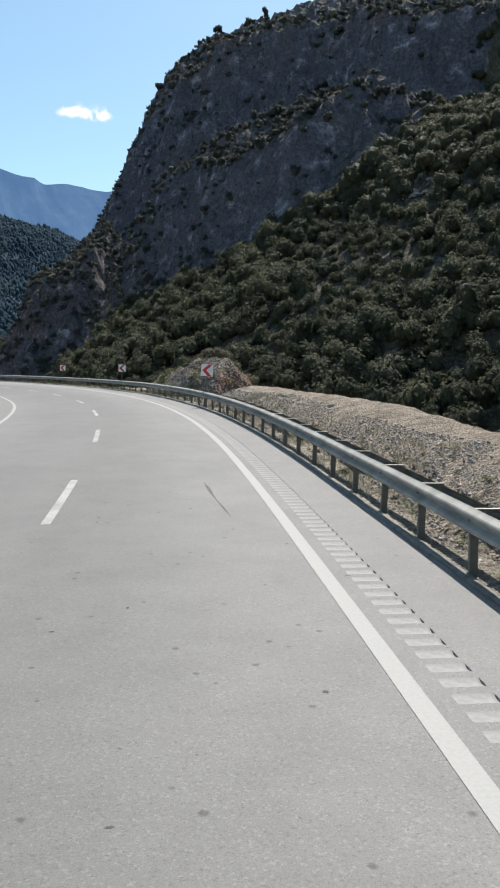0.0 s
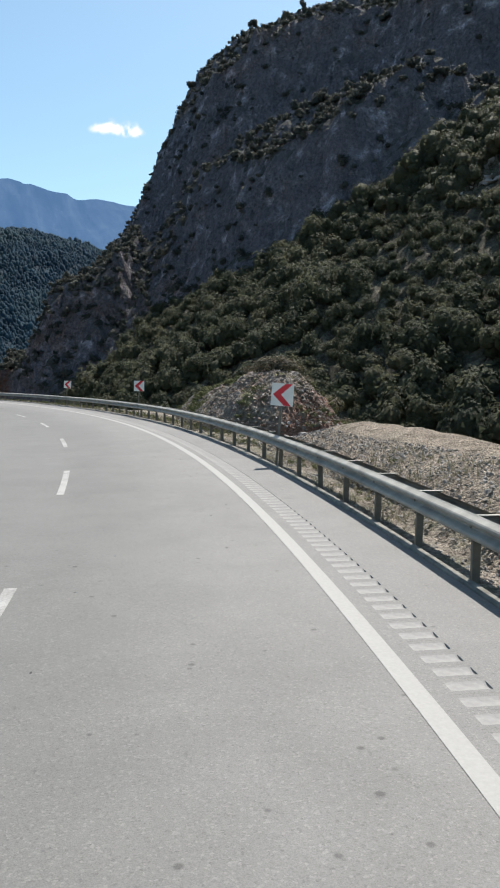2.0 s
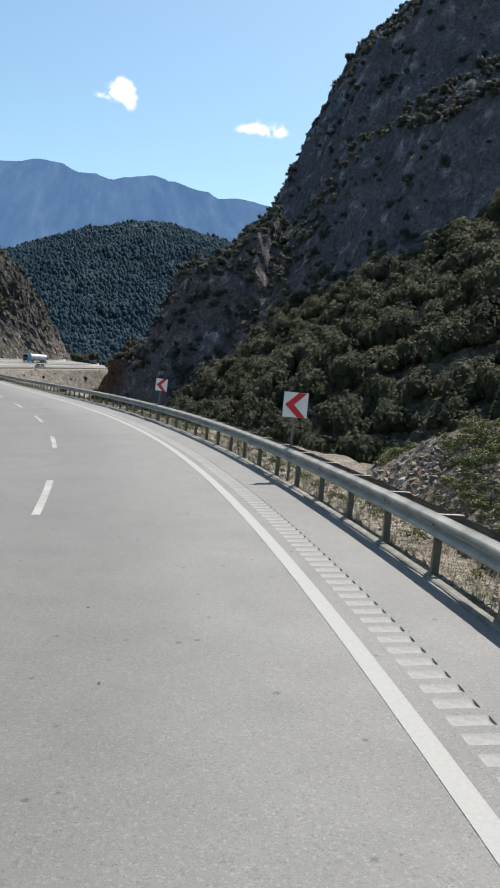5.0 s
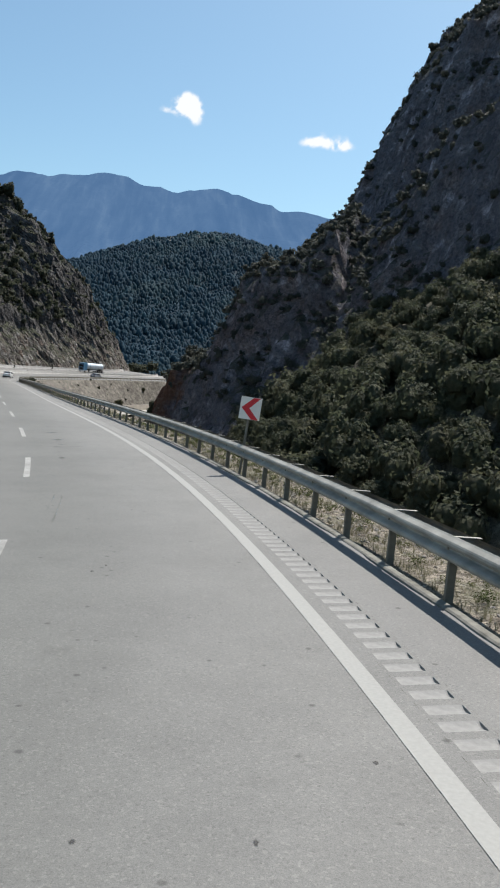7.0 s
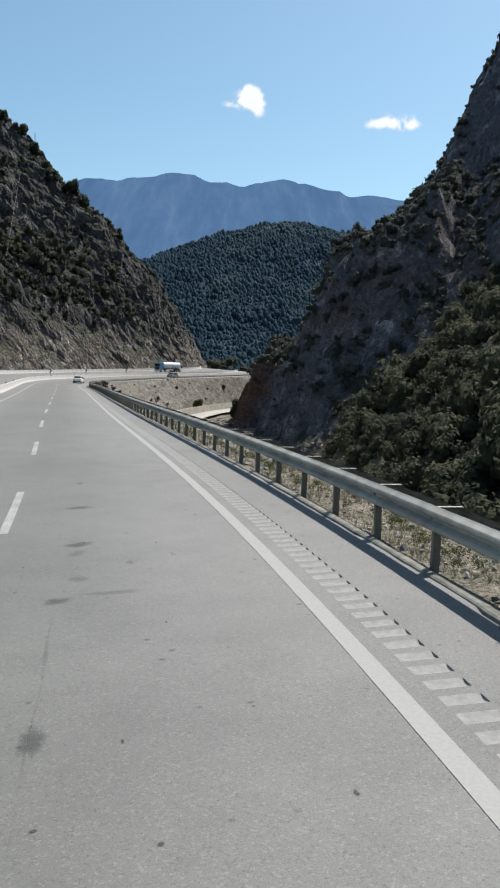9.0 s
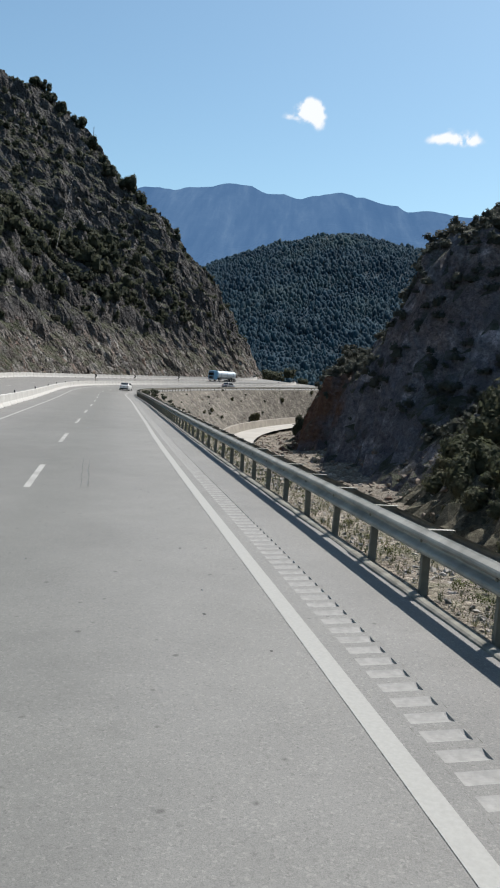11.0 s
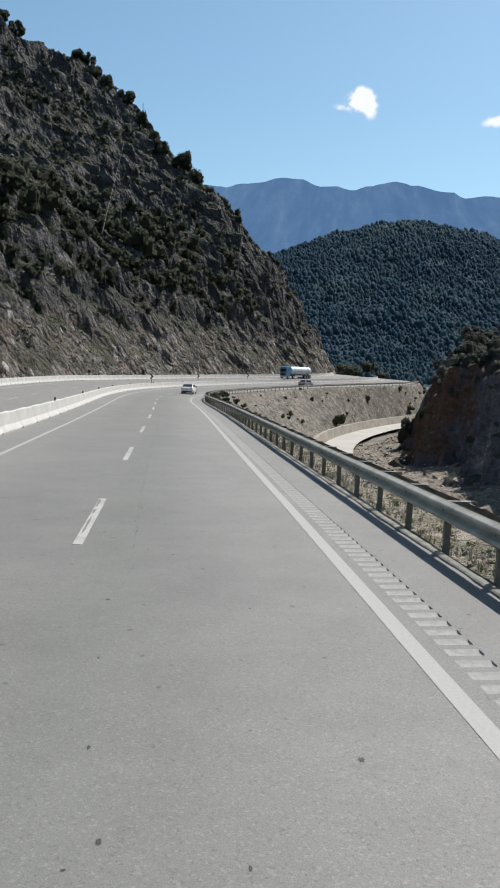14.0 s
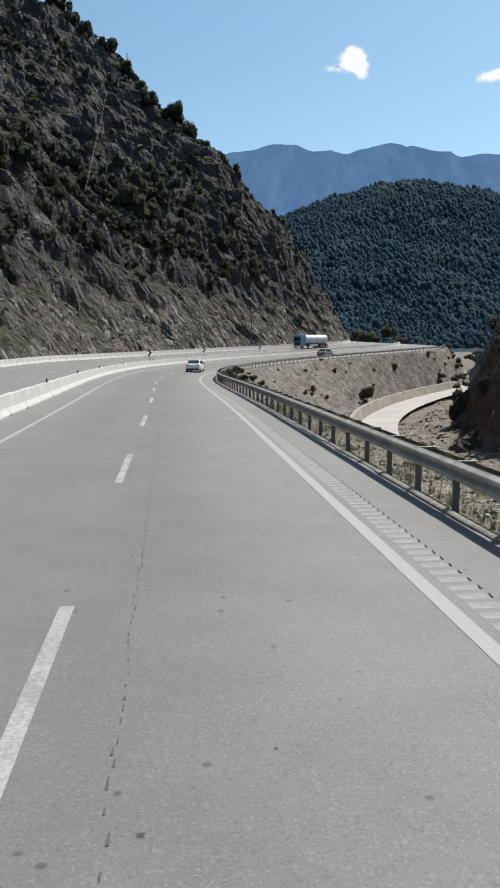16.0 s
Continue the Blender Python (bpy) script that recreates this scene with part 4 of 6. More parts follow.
def smear(name, s0, s1, u0, u1, w, mat, label, seed):
    s = np.linspace(s0, s1, int((s1 - s0) / 0.25) + 2)
    t = (s - s0) / (s1 - s0)
    u = u0 + (u1 - u0) * t + 0.03 * vnoise(s * 0.9, 0 * s, seed)
    ww = w * (0.6 + 0.5 * vnoise(s * 1.7, 0 * s, seed + 1)) * np.minimum(1, 8 * np.minimum(t, 1 - t) + 0.05)
    v = np.stack([road(s, u + k * ww, 0.003) for k in (-1.5, -0.6, 0.6, 1.5)], 1).reshape(-1, 3)
    ends = np.minimum(1, 6 * np.minimum(t, 1 - t)) * np.clip(0.62 + 0.5 * vnoise(s * 0.8, 0 * s, seed + 2) + 0.25 * vnoise(s * 2.3, 0 * s, seed + 5), 0.7 if mat is MARK else 0.1, 1)
    ob = faded(mesh_np(name, v, grid_faces(len(s), 4), mat), (ends[:, None] * np.array([0.0, 1.0, 1.0, 0.0])).ravel())
    return tagged(ob, label, "tyre mark", "", "structure")


smear("tyre_mark", 12.4, 16.5, 0.74, 0.98, 0.04, MARK, "dark curved tyre mark on pale asphalt", 3)
smear("tyre_mark", 89.0, 94.5, 2.62, 2.66, 0.02, FAINT, "faint straight tyre scratch on the asphalt", 9)
crack_s = 147.0
cr = random.Random(31)
crack_v, crack_f = [], []
while crack_s < 190:
    a, l, w = crack_s, cr.uniform(0.03, 0.16), cr.uniform(0.004, 0.012)
    u = np.interp(a, [147, 150, 155, 165, 190], [2.75, 2.81, 2.88, 2.93, 2.98]) + cr.uniform(-0.025, 0.025)
    crack_f.append(np.array([[0, 1, 2, 3]]) + 4 * len(crack_v))
    crack_v.append(np.stack([road(a, u + w, 0.0042), road(a, u - w, 0.0042), road(a + l, u - w * 0.5, 0.0042), road(a + l, u + w * 0.5, 0.0042)])[::-1])
    crack_s = a + l + cr.uniform(0.02, 0.22)
tagged(mesh_np("road_crack", np.concatenate(crack_v), np.concatenate(crack_f), CRACK), "long broken crack line along the lane", "crack", "", "structure")
smear("tyre_mark", 122.6, 131.3, 2.45, 2.56, 0.02, FAINT, "second narrow dark wheel streak along the lane", 12)
blot("oil_stain", 94.7, 2.63, 0.13, 0.15, STAIN, 90, "dark oil stain soaked into the asphalt")
blot("oil_stain", 91.2, 2.62, 0.2, 0.1, STAIN, 91, "dark oil stain soaked into the asphalt")
smear("tyre_mark", 122.6, 130.3, 2.25, 2.42, 0.02, FAINT, "narrow faint dark wheel streak along the lane", 13)
smear("tyre_mark", 80.3, 83.9, 2.94, 2.8, 0.03, FAINT, "faint dark scuff on the lane", 15)
smear("tyre_mark", 80.6, 84.3, 2.8, 2.7, 0.02, FAINT, "faint dark scuff on the lane", 17)
smear("tyre_mark", 81.6, 84.0, 3.02, 2.95, 0.02, FAINT, "faint dark scuff on the lane", 19)
rs = random.Random(21)
for i, (s, u, ls, lu, darkening) in enumerate([(104.23, 2.36, 0.18, 0.07, FAINT), (100.94, 2.42, 0.16, 0.22, STAIN), (97.65, 2.41, 0.17, 0.17, STAIN), (97.77, 2.31, 0.06, 0.12, FAINT), (97.06, 2.45, 0.20, 0.12, FAINT), (95.62, 2.40, 0.16, 0.12, FAINT), (94.89, 2.00, 0.09, 0.30, FAINT), (98.26, 1.70, 0.10, 0.05, FAINT), (96.29, 1.75, 0.12, 0.05, FAINT)]):
    blot("oil_stain", s, u, ls, lu, darkening, i, "dark oil stain soaked into the asphalt")
for i in range(120):
    blot("tar_spot", rs.uniform(1, 180), rs.uniform(0.3, 3.4), rs.uniform(0.012, 0.035), rs.uniform(0.01, 0.026), TAR, 50 + i, "small dark tar spot on the asphalt")


# ---- concrete barriers ----
def jersey_bm(length):
    bm = bmesh.new()
    sec = [(-0.29, 0.0), (-0.29, 0.08), (-0.16, 0.33), (-0.09, 0.83), (-0.075, 0.85), (0.075, 0.85), (0.09, 0.83), (0.16, 0.33), (0.29, 0.08), (0.29, 0.0)]
    a, b = [bm.verts.new((x, -length / 2, z)) for x, z in sec], [bm.verts.new((x, length / 2, z)) for x, z in sec]
    n = len(sec)
    for i in range(n - 1):
        bm.faces.new((a[i + 1], a[i], b[i], b[i + 1]))
    bm.faces.new(a), bm.faces.new(list(reversed(b)))
    return bm


DRAIN = plain("drain_shadow", (0.03, 0.03, 0.03), 0.95)
REFLECT = plain("reflector_black", (0.04, 0.04, 0.045), 0.5)
for name, u, label, lo in (("median_barrier", 9.3, "pale concrete median barrier in sections", -30), ("roadside_barrier", 22.1, "pale concrete barrier under the rock cut", 110)):
    bar = tagged(new(name), label, "barrier")
    proto = part("barrier_section", jersey_bm(3.985), CONCRETE, bar)
    # Raised dark block stands in for the shade inside a drain slot.
    drain = part("drain_slot_shade", box_bm(0.27, 0.296, -0.16, 0.16, 0.0, 0.075), DRAIN, bar)
    refl = part("reflector", box_bm(-0.05, 0.05, -0.02, 0.02, 0.85, 1.05, 0.008), REFLECT, bar)
    at_s, k = lo, -1
    while at_s < 388:
        at_s += 4.0 * 1.0 / np.linalg.norm(road(at_s + 0.5, u) - road(at_s - 0.5, u))
        k, s = k + 1, at_s
        m = road_m(s, u, -0.02)
        for p_, m_ in ((proto, m @ pose(rng.uniform(-0.004, 0.004), 0, rng.uniform(-0.004, 0.003), 0, 0, rng.uniform(-0.06, 0.06))), (drain, m @ pose(0, rng.uniform(-0.5, 0.5), 0))):
            if k == 0:
                p_.matrix_basis = m_
            else:
                ob = new(p_.name.split(".")[0], p_.data)
                ob.parent = bar
                ob.matrix_basis = m_
        if k % 4 == 0:
            if k == 0:
                refl.matrix_basis = m
            else:
                ob = new("reflector", refl.data)
                ob.parent = bar
                ob.matrix_basis = m

# ---- signs ----
SIGN_WHITE = plain("sign_white", (0.78, 0.75, 0.69), 0.45, 0.0, 0.06, 4.0)
SIGN_RED = plain("sign_red", (0.62, 0.025, 0.035), 0.4, 0.0, 0.1, 4.0)
SIGN_BACK = plain("sign_back", (0.22, 0.22, 0.22), 0.5, 0.5, 0.15, 3.0)


def tube_bm(r0, r1, z0, z1, n=12, bm=None, cx=0.0, cy=0.0):
    bm = bm or bmesh.new()
    a = [bm.verts.new((cx + r0 * math.cos(2 * math.pi * i / n), cy + r0 * math.sin(2 * math.pi * i / n), z0)) for i in range(n)]
    b = [bm.verts.new((cx + r1 * math.cos(2 * math.pi * i / n), cy + r1 * math.sin(2 * math.pi * i / n), z1)) for i in range(n)]
    for i in range(n):
        bm.faces.new((a[i], a[(i + 1) % n], b[(i + 1) % n], b[i]))
    bm.faces.new(b), bm.faces.new(list(reversed(a)))
    return bm


def prism_bm(pts, y0, y1):
    """A flat plate in the x, z plane."""
    bm = bmesh.new()
    a, b = [bm.verts.new((x, y0, z)) for x, z in pts], [bm.verts.new((x, y1, z)) for x, z in pts]
    n = len(pts)
    bm.faces.new(a), bm.faces.new(list(reversed(b)))
    for i in range(n):
        bm.faces.new((a[(i + 1) % n], a[i], b[i], b[(i + 1) % n]))
    return bm


def chevron_sign(s, u, h, turn, lean, size=0.6):
    sign = tagged(new("chevron_sign"), "white square curve sign with a red chevron on a steel pole", "road sign", "curve signs beside the guard rail")
    w = size / 2
    part("pole", tube_bm(0.032, 0.032, -1.0, h + w * 0.7), ZINC_POST, sign)
    bm = box_bm(-w, w, -0.045, -0.038, h - w, h + w)
    plate = part("plate", bm, SIGN_WHITE, sign)
    part("plate_back", box_bm(-w + 0.004, w - 0.004, -0.0375, -0.034, h - w + 0.004, h + w - 0.004), SIGN_BACK, sign)
    c = [(0.86, 0.98), (0.2, 0.98), (-0.86, 0.0), (0.2, -0.98), (0.86, -0.98), (-0.12, 0.0)]
    part("chevron", prism_bm([(x * w, h + z * w) for x, z in c][::-1], -0.0485, -0.0455), SIGN_RED, plate, "red chevron pointing along the bend")
    for z in (-0.15, 0.15):
        part("clamp", box_bm(-0.05, 0.05, -0.034, 0.036, h + z - 0.02, h + z + 0.02), ZINC_POST, sign)
    sign.matrix_basis = road_m(s, u, 0.0, turn) @ pose(0, 0, 0, 0, lean, 0)
    return sign


chevron_sign(40.6, -1.9, 1.848, -4, 4.0)
chevron_sign(66.9, -1.98, 1.78, -2, 1.0)
chevron_sign(87.7, -1.93, 1.752, 6, 4.0)


SIGN_DARK = plain("dark_sign_back", (0.05, 0.05, 0.05), 0.6, 0.0, 0.2, 4.0)


def median_sign(s):
    sign = tagged(new("marker_sign"), "small dark curve marker seen from behind on the median barrier", "road sign", "markers on the median barrier")
    part("pole", tube_bm(0.05, 0.05, 0.8, 1.75), ZINC_POST, sign)
    part("plate", prism_bm([(-0.32, 2.2), (-0.02, 2.2), (0.34, 1.86), (-0.02, 1.5), (-0.32, 1.5), (0.04, 1.86)], -0.015, 0.015), SIGN_DARK, sign)
    sign.matrix_basis = road_m(s, 9.3, -0.02)


for s in (262.0, 285.0, 306.0, 330.0):
    median_sign(s)


# ---- vehicles ----
def car_paint(name, color):
    def build(nt, bsdf):
        v = coords(nt)
        nt.links.new(ramp(nt, noise_fac(nt, v, 1.5), [(0.3, tuple(c * 0.93 for c in color)), (0.7, color)]), bsdf.inputs["Base Color"])
        bsdf.inputs["Roughness"].default_value = 0.3
        bsdf.inputs["Coat Weight"].default_value = 0.6
    return material(name, build)


WHITE_PAINT, GREY_PAINT = car_paint("white_car_paint", (0.75, 0.75, 0.74)), car_paint("grey_car_paint", (0.22, 0.24, 0.27))
BLUE_PAINT = car_paint("blue_truck_paint", (0.1, 0.24, 0.38))
GLASS = plain("tinted_glass", (0.02, 0.025, 0.03), 0.08, 0.0, 0.1)
RUBBER = plain("tyre_rubber", (0.025, 0.025, 0.025), 0.85)
BLACK = plain("black_plastic", (0.03, 0.03, 0.03), 0.6)
LAMP_RED = plain("tail_lamp_red", (0.35, 0.015, 0.02), 0.25)
LAMP_CLEAR = plain("head_lamp_clear", (0.7, 0.72, 0.75), 0.15)
ALLOY = plain("alloy_rim", (0.45, 0.45, 0.46), 0.35, 0.8)
PLATE = plain("plate_white", (0.7, 0.7, 0.68), 0.5)


def loft_bm(stations):
    """Rings of equal point count joined along the way."""
    bm = bmesh.new()
    rings = [[bm.verts.new(p) for p in st] for st in stations]
    n = len(rings[0])
    for a, b in zip(rings[:-1], rings[1:]):
        for i in range(n):
            bm.faces.new((a[i], a[(i + 1) % n], b[(i + 1) % n], b[i]))
    bm.faces.new(list(reversed(rings[0]))), bm.faces.new(rings[-1])
    bmesh.ops.recalc_face_normals(bm, faces=bm.faces)
    return bm


def wheel(parent, x, y, r, w):
    bm = bmesh.new()
    bmesh.ops.create_cone(bm, cap_ends=True, segments=20, radius1=r, radius2=r, depth=w, matrix=pose(x, y, r, 0, 90, 0))
    bmesh.ops.bevel(bm, geom=[e for e in bm.edges if e.calc_face_angle(0) > 1], offset=0.03, segments=2, affect="EDGES")
    tyre = part("wheel", bm, RUBBER, parent)
    bm = bmesh.new()
    bmesh.ops.create_cone(bm, cap_ends=True, segments=14, radius1=r * 0.62, radius2=r * 0.62, depth=w + 0.012, matrix=pose(x, y, r, 0, 90, 0))
    part("rim", bm, ALLOY, tyre)


def build_car(s, u, paint, label, turn=0.0, length=4.5, half=0.9, high=1.47):
    car = tagged(new("car"), label, "car")
    L = length / 2

    def ring(y, w, z0, z1, tuck=0.9):
        return [(-w * 0.94, y, z0), (w * 0.94, y, z0), (w, y, z0 + 0.25), (w, y, z1 - 0.14), (w * tuck, y, z1), (-w * tuck, y, z1), (-w, y, z1 - 0.14), (-w, y, z0 + 0.25)]
    st = [ring(-L, half * 0.86, 0.34, 0.86), ring(-L + 0.12, half * 0.95, 0.26, 1.0), ring(-L + 0.6, half, 0.22, 1.02), ring(-0.6, half, 0.2, 0.98), ring(0.9, half, 0.2, 0.96),
          ring(L - 0.7, half * 0.98, 0.22, 0.86), ring(L - 0.15, half * 0.9, 0.26, 0.74), ring(L, half * 0.8, 0.34, 0.62)]
    part("body", loft_bm(st), paint, car)

    def cab(y, w, z0, z1, k):
        return [(-w, y, z0), (w, y, z0), (w * k, y, z1 - 0.04), (w * k * 0.9, y, z1), (-w * k * 0.9, y, z1), (-w * k, y, z1 - 0.04)]
    st = [cab(-L + 0.45, half * 0.88, 0.98, 1.03, 0.97), cab(-1.15, half * 0.92, 0.96, high - 0.04, 0.8), cab(-0.3, half * 0.93, 0.95, high, 0.8), cab(0.45, half * 0.93, 0.94, high - 0.05, 0.8), cab(1.25, half * 0.9, 0.92, 0.98, 0.96)]
    part("cabin", loft_bm(st), paint, car)
    y0, y1, z0, z1 = -L + 0.52, -1.2, 1.05, high - 0.07
    quad = [(-half * 0.78, y0, z0), (half * 0.78, y0, z0), (half * 0.68, y1, z1), (-half * 0.68, y1, z1)]
    bm = bmesh.new()
    off = Vector((0, -0.03, 0.03))
    a = [bm.verts.new(Vector(p) + off) for p in quad]
    b = [bm.verts.new(Vector(p) - off) for p in quad]
    bm.faces.new(a), bm.faces.new(list(reversed(b)))
    for i in range(4):
        bm.faces.new((a[(i + 1) % 4], a[i], b[i], b[(i + 1) % 4]))
    part("rear_window", bm, GLASS, car)
    quad = [(-half * 0.78, 1.18, 1.0), (half * 0.78, 1.18, 1.0), (half * 0.67, 0.5, high - 0.09), (-half * 0.67, 0.5, high - 0.09)]
    bm = bmesh.new()
    off = Vector((0, 0.03, 0.03))
    a = [bm.verts.new(Vector(p) + off) for p in quad]
    b = [bm.verts.new(Vector(p) - off) for p in quad]
    bm.faces.new(list(reversed(a))), bm.faces.new(b)
    for i in range(4):
        bm.faces.new((a[i], a[(i + 1) % 4], b[(i + 1) % 4], b[i]))
    part("windscreen", bm, GLASS, car)
    for sx in (-1, 1):
        for ya, yb in ((-1.25, -0.35), (-0.28, 0.62)):
            bm = bmesh.new()
            q = [(half * 0.925, ya, 1.0), (half * 0.925, yb + (0.25 if yb > 0 else 0), 1.0), (half * 0.775, yb, high - 0.12), (half * 0.775, ya + (0.1 if ya < -1 else 0), high - 0.12)]
            a = [bm.verts.new((sx * (x + 0.012), y, z)) for x, y, z in q]
            b = [bm.verts.new((sx * (x - 0.02), y, z)) for x, y, z in q]
            bm.faces.new(a), bm.faces.new(list(reversed(b)))
            for i in range(4):
                bm.faces.new((a[i], a[(i + 1) % 4], b[(i + 1) % 4], b[i]))
            bmesh.ops.recalc_face_normals(bm, faces=bm.faces)
            part("side_window", bm, GLASS, car)
        part("tail_lamp", box_bm(*sorted((sx * half * 0.42, sx * half * 0.88)), -L - 0.0, -L + 0.1, 0.78, 0.92, 0.02), LAMP_RED, car, "red tail lamp")
        part("head_lamp", box_bm(*sorted((sx * half * 0.42, sx * half * 0.84)), L - 0.22, L - 0.06, 0.58, 0.72, 0.02), LAMP_CLEAR, car)
        part("wing_mirror", box_bm(*sorted((sx * half * 0.94, sx * (half + 0.16))), 0.5, 0.64, 0.96, 1.1, 0.03), BLACK, car)
        for y in (-L + 0.85, L - 0.88):
            wheel(car, sx * (half - 0.1), y, 0.32, 0.21)
    part("bumper", box_bm(-half * 0.84, half * 0.84, -L - 0.05, -L + 0.15, 0.24, 0.48, 0.04), BLACK, car, "black lower rear bumper")
    pl = part("number_plate", box_bm(-0.26, 0.26, -L - 0.015, -L + 0.05, 0.7, 0.81), PLATE, car)
    part("plate_bar", box_bm(-0.2, 0.2, -L - 0.018, -L, 0.73, 0.78), BLACK, pl)
    car.matrix_basis = road_m(s, u, 0.006, turn)
    return car


build_car(255.0, 1.9, WHITE_PAINT, "white sedan driving away in the lane beside the guard rail")
build_car(318.0, 1.8, GREY_PAINT, "grey hatchback far ahead on the bend", 0, 4.2, 0.88, 1.5)


def tanker(s, u):
    t = tagged(new("tanker_truck"), "blue tanker truck with a pale cylindrical tank on the opposite lane", "truck")
    part("cab", loft_bm([[(-1.2, 6.0, 0.6), (1.2, 6.0, 0.6), (1.2, 6.0, 3.3), (1.1, 6.0, 3.55), (-1.1, 6.0, 3.55), (-1.2, 6.0, 3.3)], [(-1.22, 7.9, 0.55), (1.22, 7.9, 0.55), (1.2, 7.9, 2.6), (1.1, 7.75, 3.3), (-1.1, 7.75, 3.3), (-1.2, 7.9, 2.6)]]), BLUE_PAINT, t)
    part("windscreen", box_bm(-1.05, 1.05, 7.86, 7.93, 1.9, 2.75, 0.01), GLASS, t)
    part("grille", box_bm(-0.8, 0.8, 7.88, 7.96, 0.8, 1.6, 0.01), BLACK, t)
    part("front_bumper", box_bm(-1.22, 1.22, 7.7, 8.0, 0.35, 0.75, 0.03), WHITE_PAINT, t)
    bm = bmesh.new()
    bmesh.ops.create_cone(bm, cap_ends=True, segments=28, radius1=1.18, radius2=1.18, depth=9.6, matrix=pose(0, 0.6, 2.25, 90, 0, 0))
    bmesh.ops.bevel(bm, geom=[e for e in bm.edges if e.calc_face_angle(0) > 1], offset=0.2, segments=3, affect="EDGES")
    tank = part("tank", bm, plain("tank_shell", (0.55, 0.62, 0.68), 0.35, 0.3, 0.1), t, "pale blue-grey cylindrical tank")
    for y in (-2.6, 0.6, 3.8):
        bm = bmesh.new()
        bmesh.ops.create_cone(bm, cap_ends=True, segments=28, radius1=1.2, radius2=1.2, depth=0.1, matrix=pose(0, y, 2.25, 90, 0, 0))
        part("band", bm, BLUE_PAINT, tank)
    part("chassis", box_bm(-0.5, 0.5, -4.4, 7.2, 0.75, 1.05), BLACK, t)
    for x in (-1.05, 1.05):
        for y in (-3.6, -2.4, -1.2, 4.6, 7.0):
            wheel(t, x, y, 0.5, 0.3)
        part("side_guard", box_bm(*sorted((x, x * 1.04)), 0.2, 3.6, 0.55, 1.0), WHITE_PAINT, t)
    t.matrix_basis = road_m(s, u, -0.012, 180) @ Matrix.Scale(0.87, 4)


tanker(339.0, 18.4)

# ---- berm and rubble mound behind the guard rail ----
def bump_patch(name, s0, s1, r0, r1, step, which, mat, label, smooth, rough, broken=0.0):
    ss, rr = np.arange(s0, s1, step), np.arange(r0, r1, step * 0.8)
    S, Rr = np.meshgrid(ss, rr, indexing="ij")
    b = verge_bumps(S, -Rr)[which]
    P = road(S, -Rr)
    z = valley(P[..., 0], P[..., 1]) + 0.05 + b + rough * fbm(S, Rr, 0.9, 4, 33) * np.clip(b, 0, 1)
    z = z + broken * np.random.RandomState(4).normal(0, 1, z.shape) * np.clip(b, 0, 1)
    f = grid_faces(len(ss), len(rr))[:, ::-1]
    keep = b.ravel()[f].max(1) > 0.06
    return tagged(mesh_np(name, np.stack([P[..., 0], P[..., 1], z], -1).reshape(-1, 3), f[keep], mat, smooth), label, "earth mound", "", "structure")


def mound_build(nt, bsdf):
    v = coords(nt)
    big, fine = noise_fac(nt, v, 0.9, 5, 0.62), noise_fac(nt, v, 7.0, 7, 0.72)
    base = ramp(nt, big, [(0.34, (0.2, 0.19, 0.08)), (0.44, (0.19, 0.155, 0.115)), (0.52, (0.28, 0.25, 0.215)), (0.6, (0.23, 0.15, 0.115)), (0.7, (0.18, 0.18, 0.08))])
    sep = nt.nodes.new("ShaderNodeSeparateXYZ")
    nt.links.new(v, sep.inputs[0])
    m = node(nt, "ShaderNodeMath")
    m.operation = "MULTIPLY_ADD"
    nt.links.new(sep.outputs["X"], m.inputs[0])
    m.inputs[1].default_value = 0.6
    nt.links.new(big, m.inputs[2])
    m3 = node(nt, "ShaderNodeMath")
    m3.operation = "MULTIPLY_ADD"
    nt.links.new(sep.outputs["Y"], m3.inputs[0])
    m3.inputs[1].default_value = -0.4
    nt.links.new(m.outputs[0], m3.inputs[2])
    m2 = node(nt, "ShaderNodeMapRange")
    nt.links.new(m3.outputs[0], m2.inputs["Value"])
    m2.inputs["From Min"].default_value, m2.inputs["From Max"].default_value = -20.2, -19.6
    base = mix(nt, m2.outputs["Result"], base, ramp(nt, fine, [(0.3, (0.15, 0.075, 0.05)), (0.7, (0.3, 0.165, 0.115))]))
    base = mix(nt, 0.75, base, ramp(nt, fine, [(0.34, (0.3, 0.3, 0.3)), (0.52, (0.95, 0.95, 0.95)), (0.64, (1.7, 1.66, 1.6))]), "MULTIPLY")
    nt.links.new(base, bsdf.inputs["Base Color"])
    bsdf.inputs["Roughness"].default_value = 0.95
    bump(nt, bsdf, fine, 1.0, 0.3)


MOUND = material("rubble_earth", mound_build)
bump_patch("sand_berm", -38, 48, 2.6, 8.0, 0.3, 0, SAND, "pale sandy earth berm behind the guard rail", True, 0.05)
bump_patch("rubble_mound", 48, 73, 2.4, 10.8, 0.11, 1, MOUND, "heap of rubble and red earth beside the road", False, 0.16, 0.045)


# ---- scattering ----
def rot_z(a):
    c, s = np.cos(a), np.sin(a)
    o, l = np.zeros_like(a), np.ones_like(a)
    return np.stack([np.stack([c, -s, o], -1), np.stack([s, c, o], -1), np.stack([o, o, l], -1)], -2)


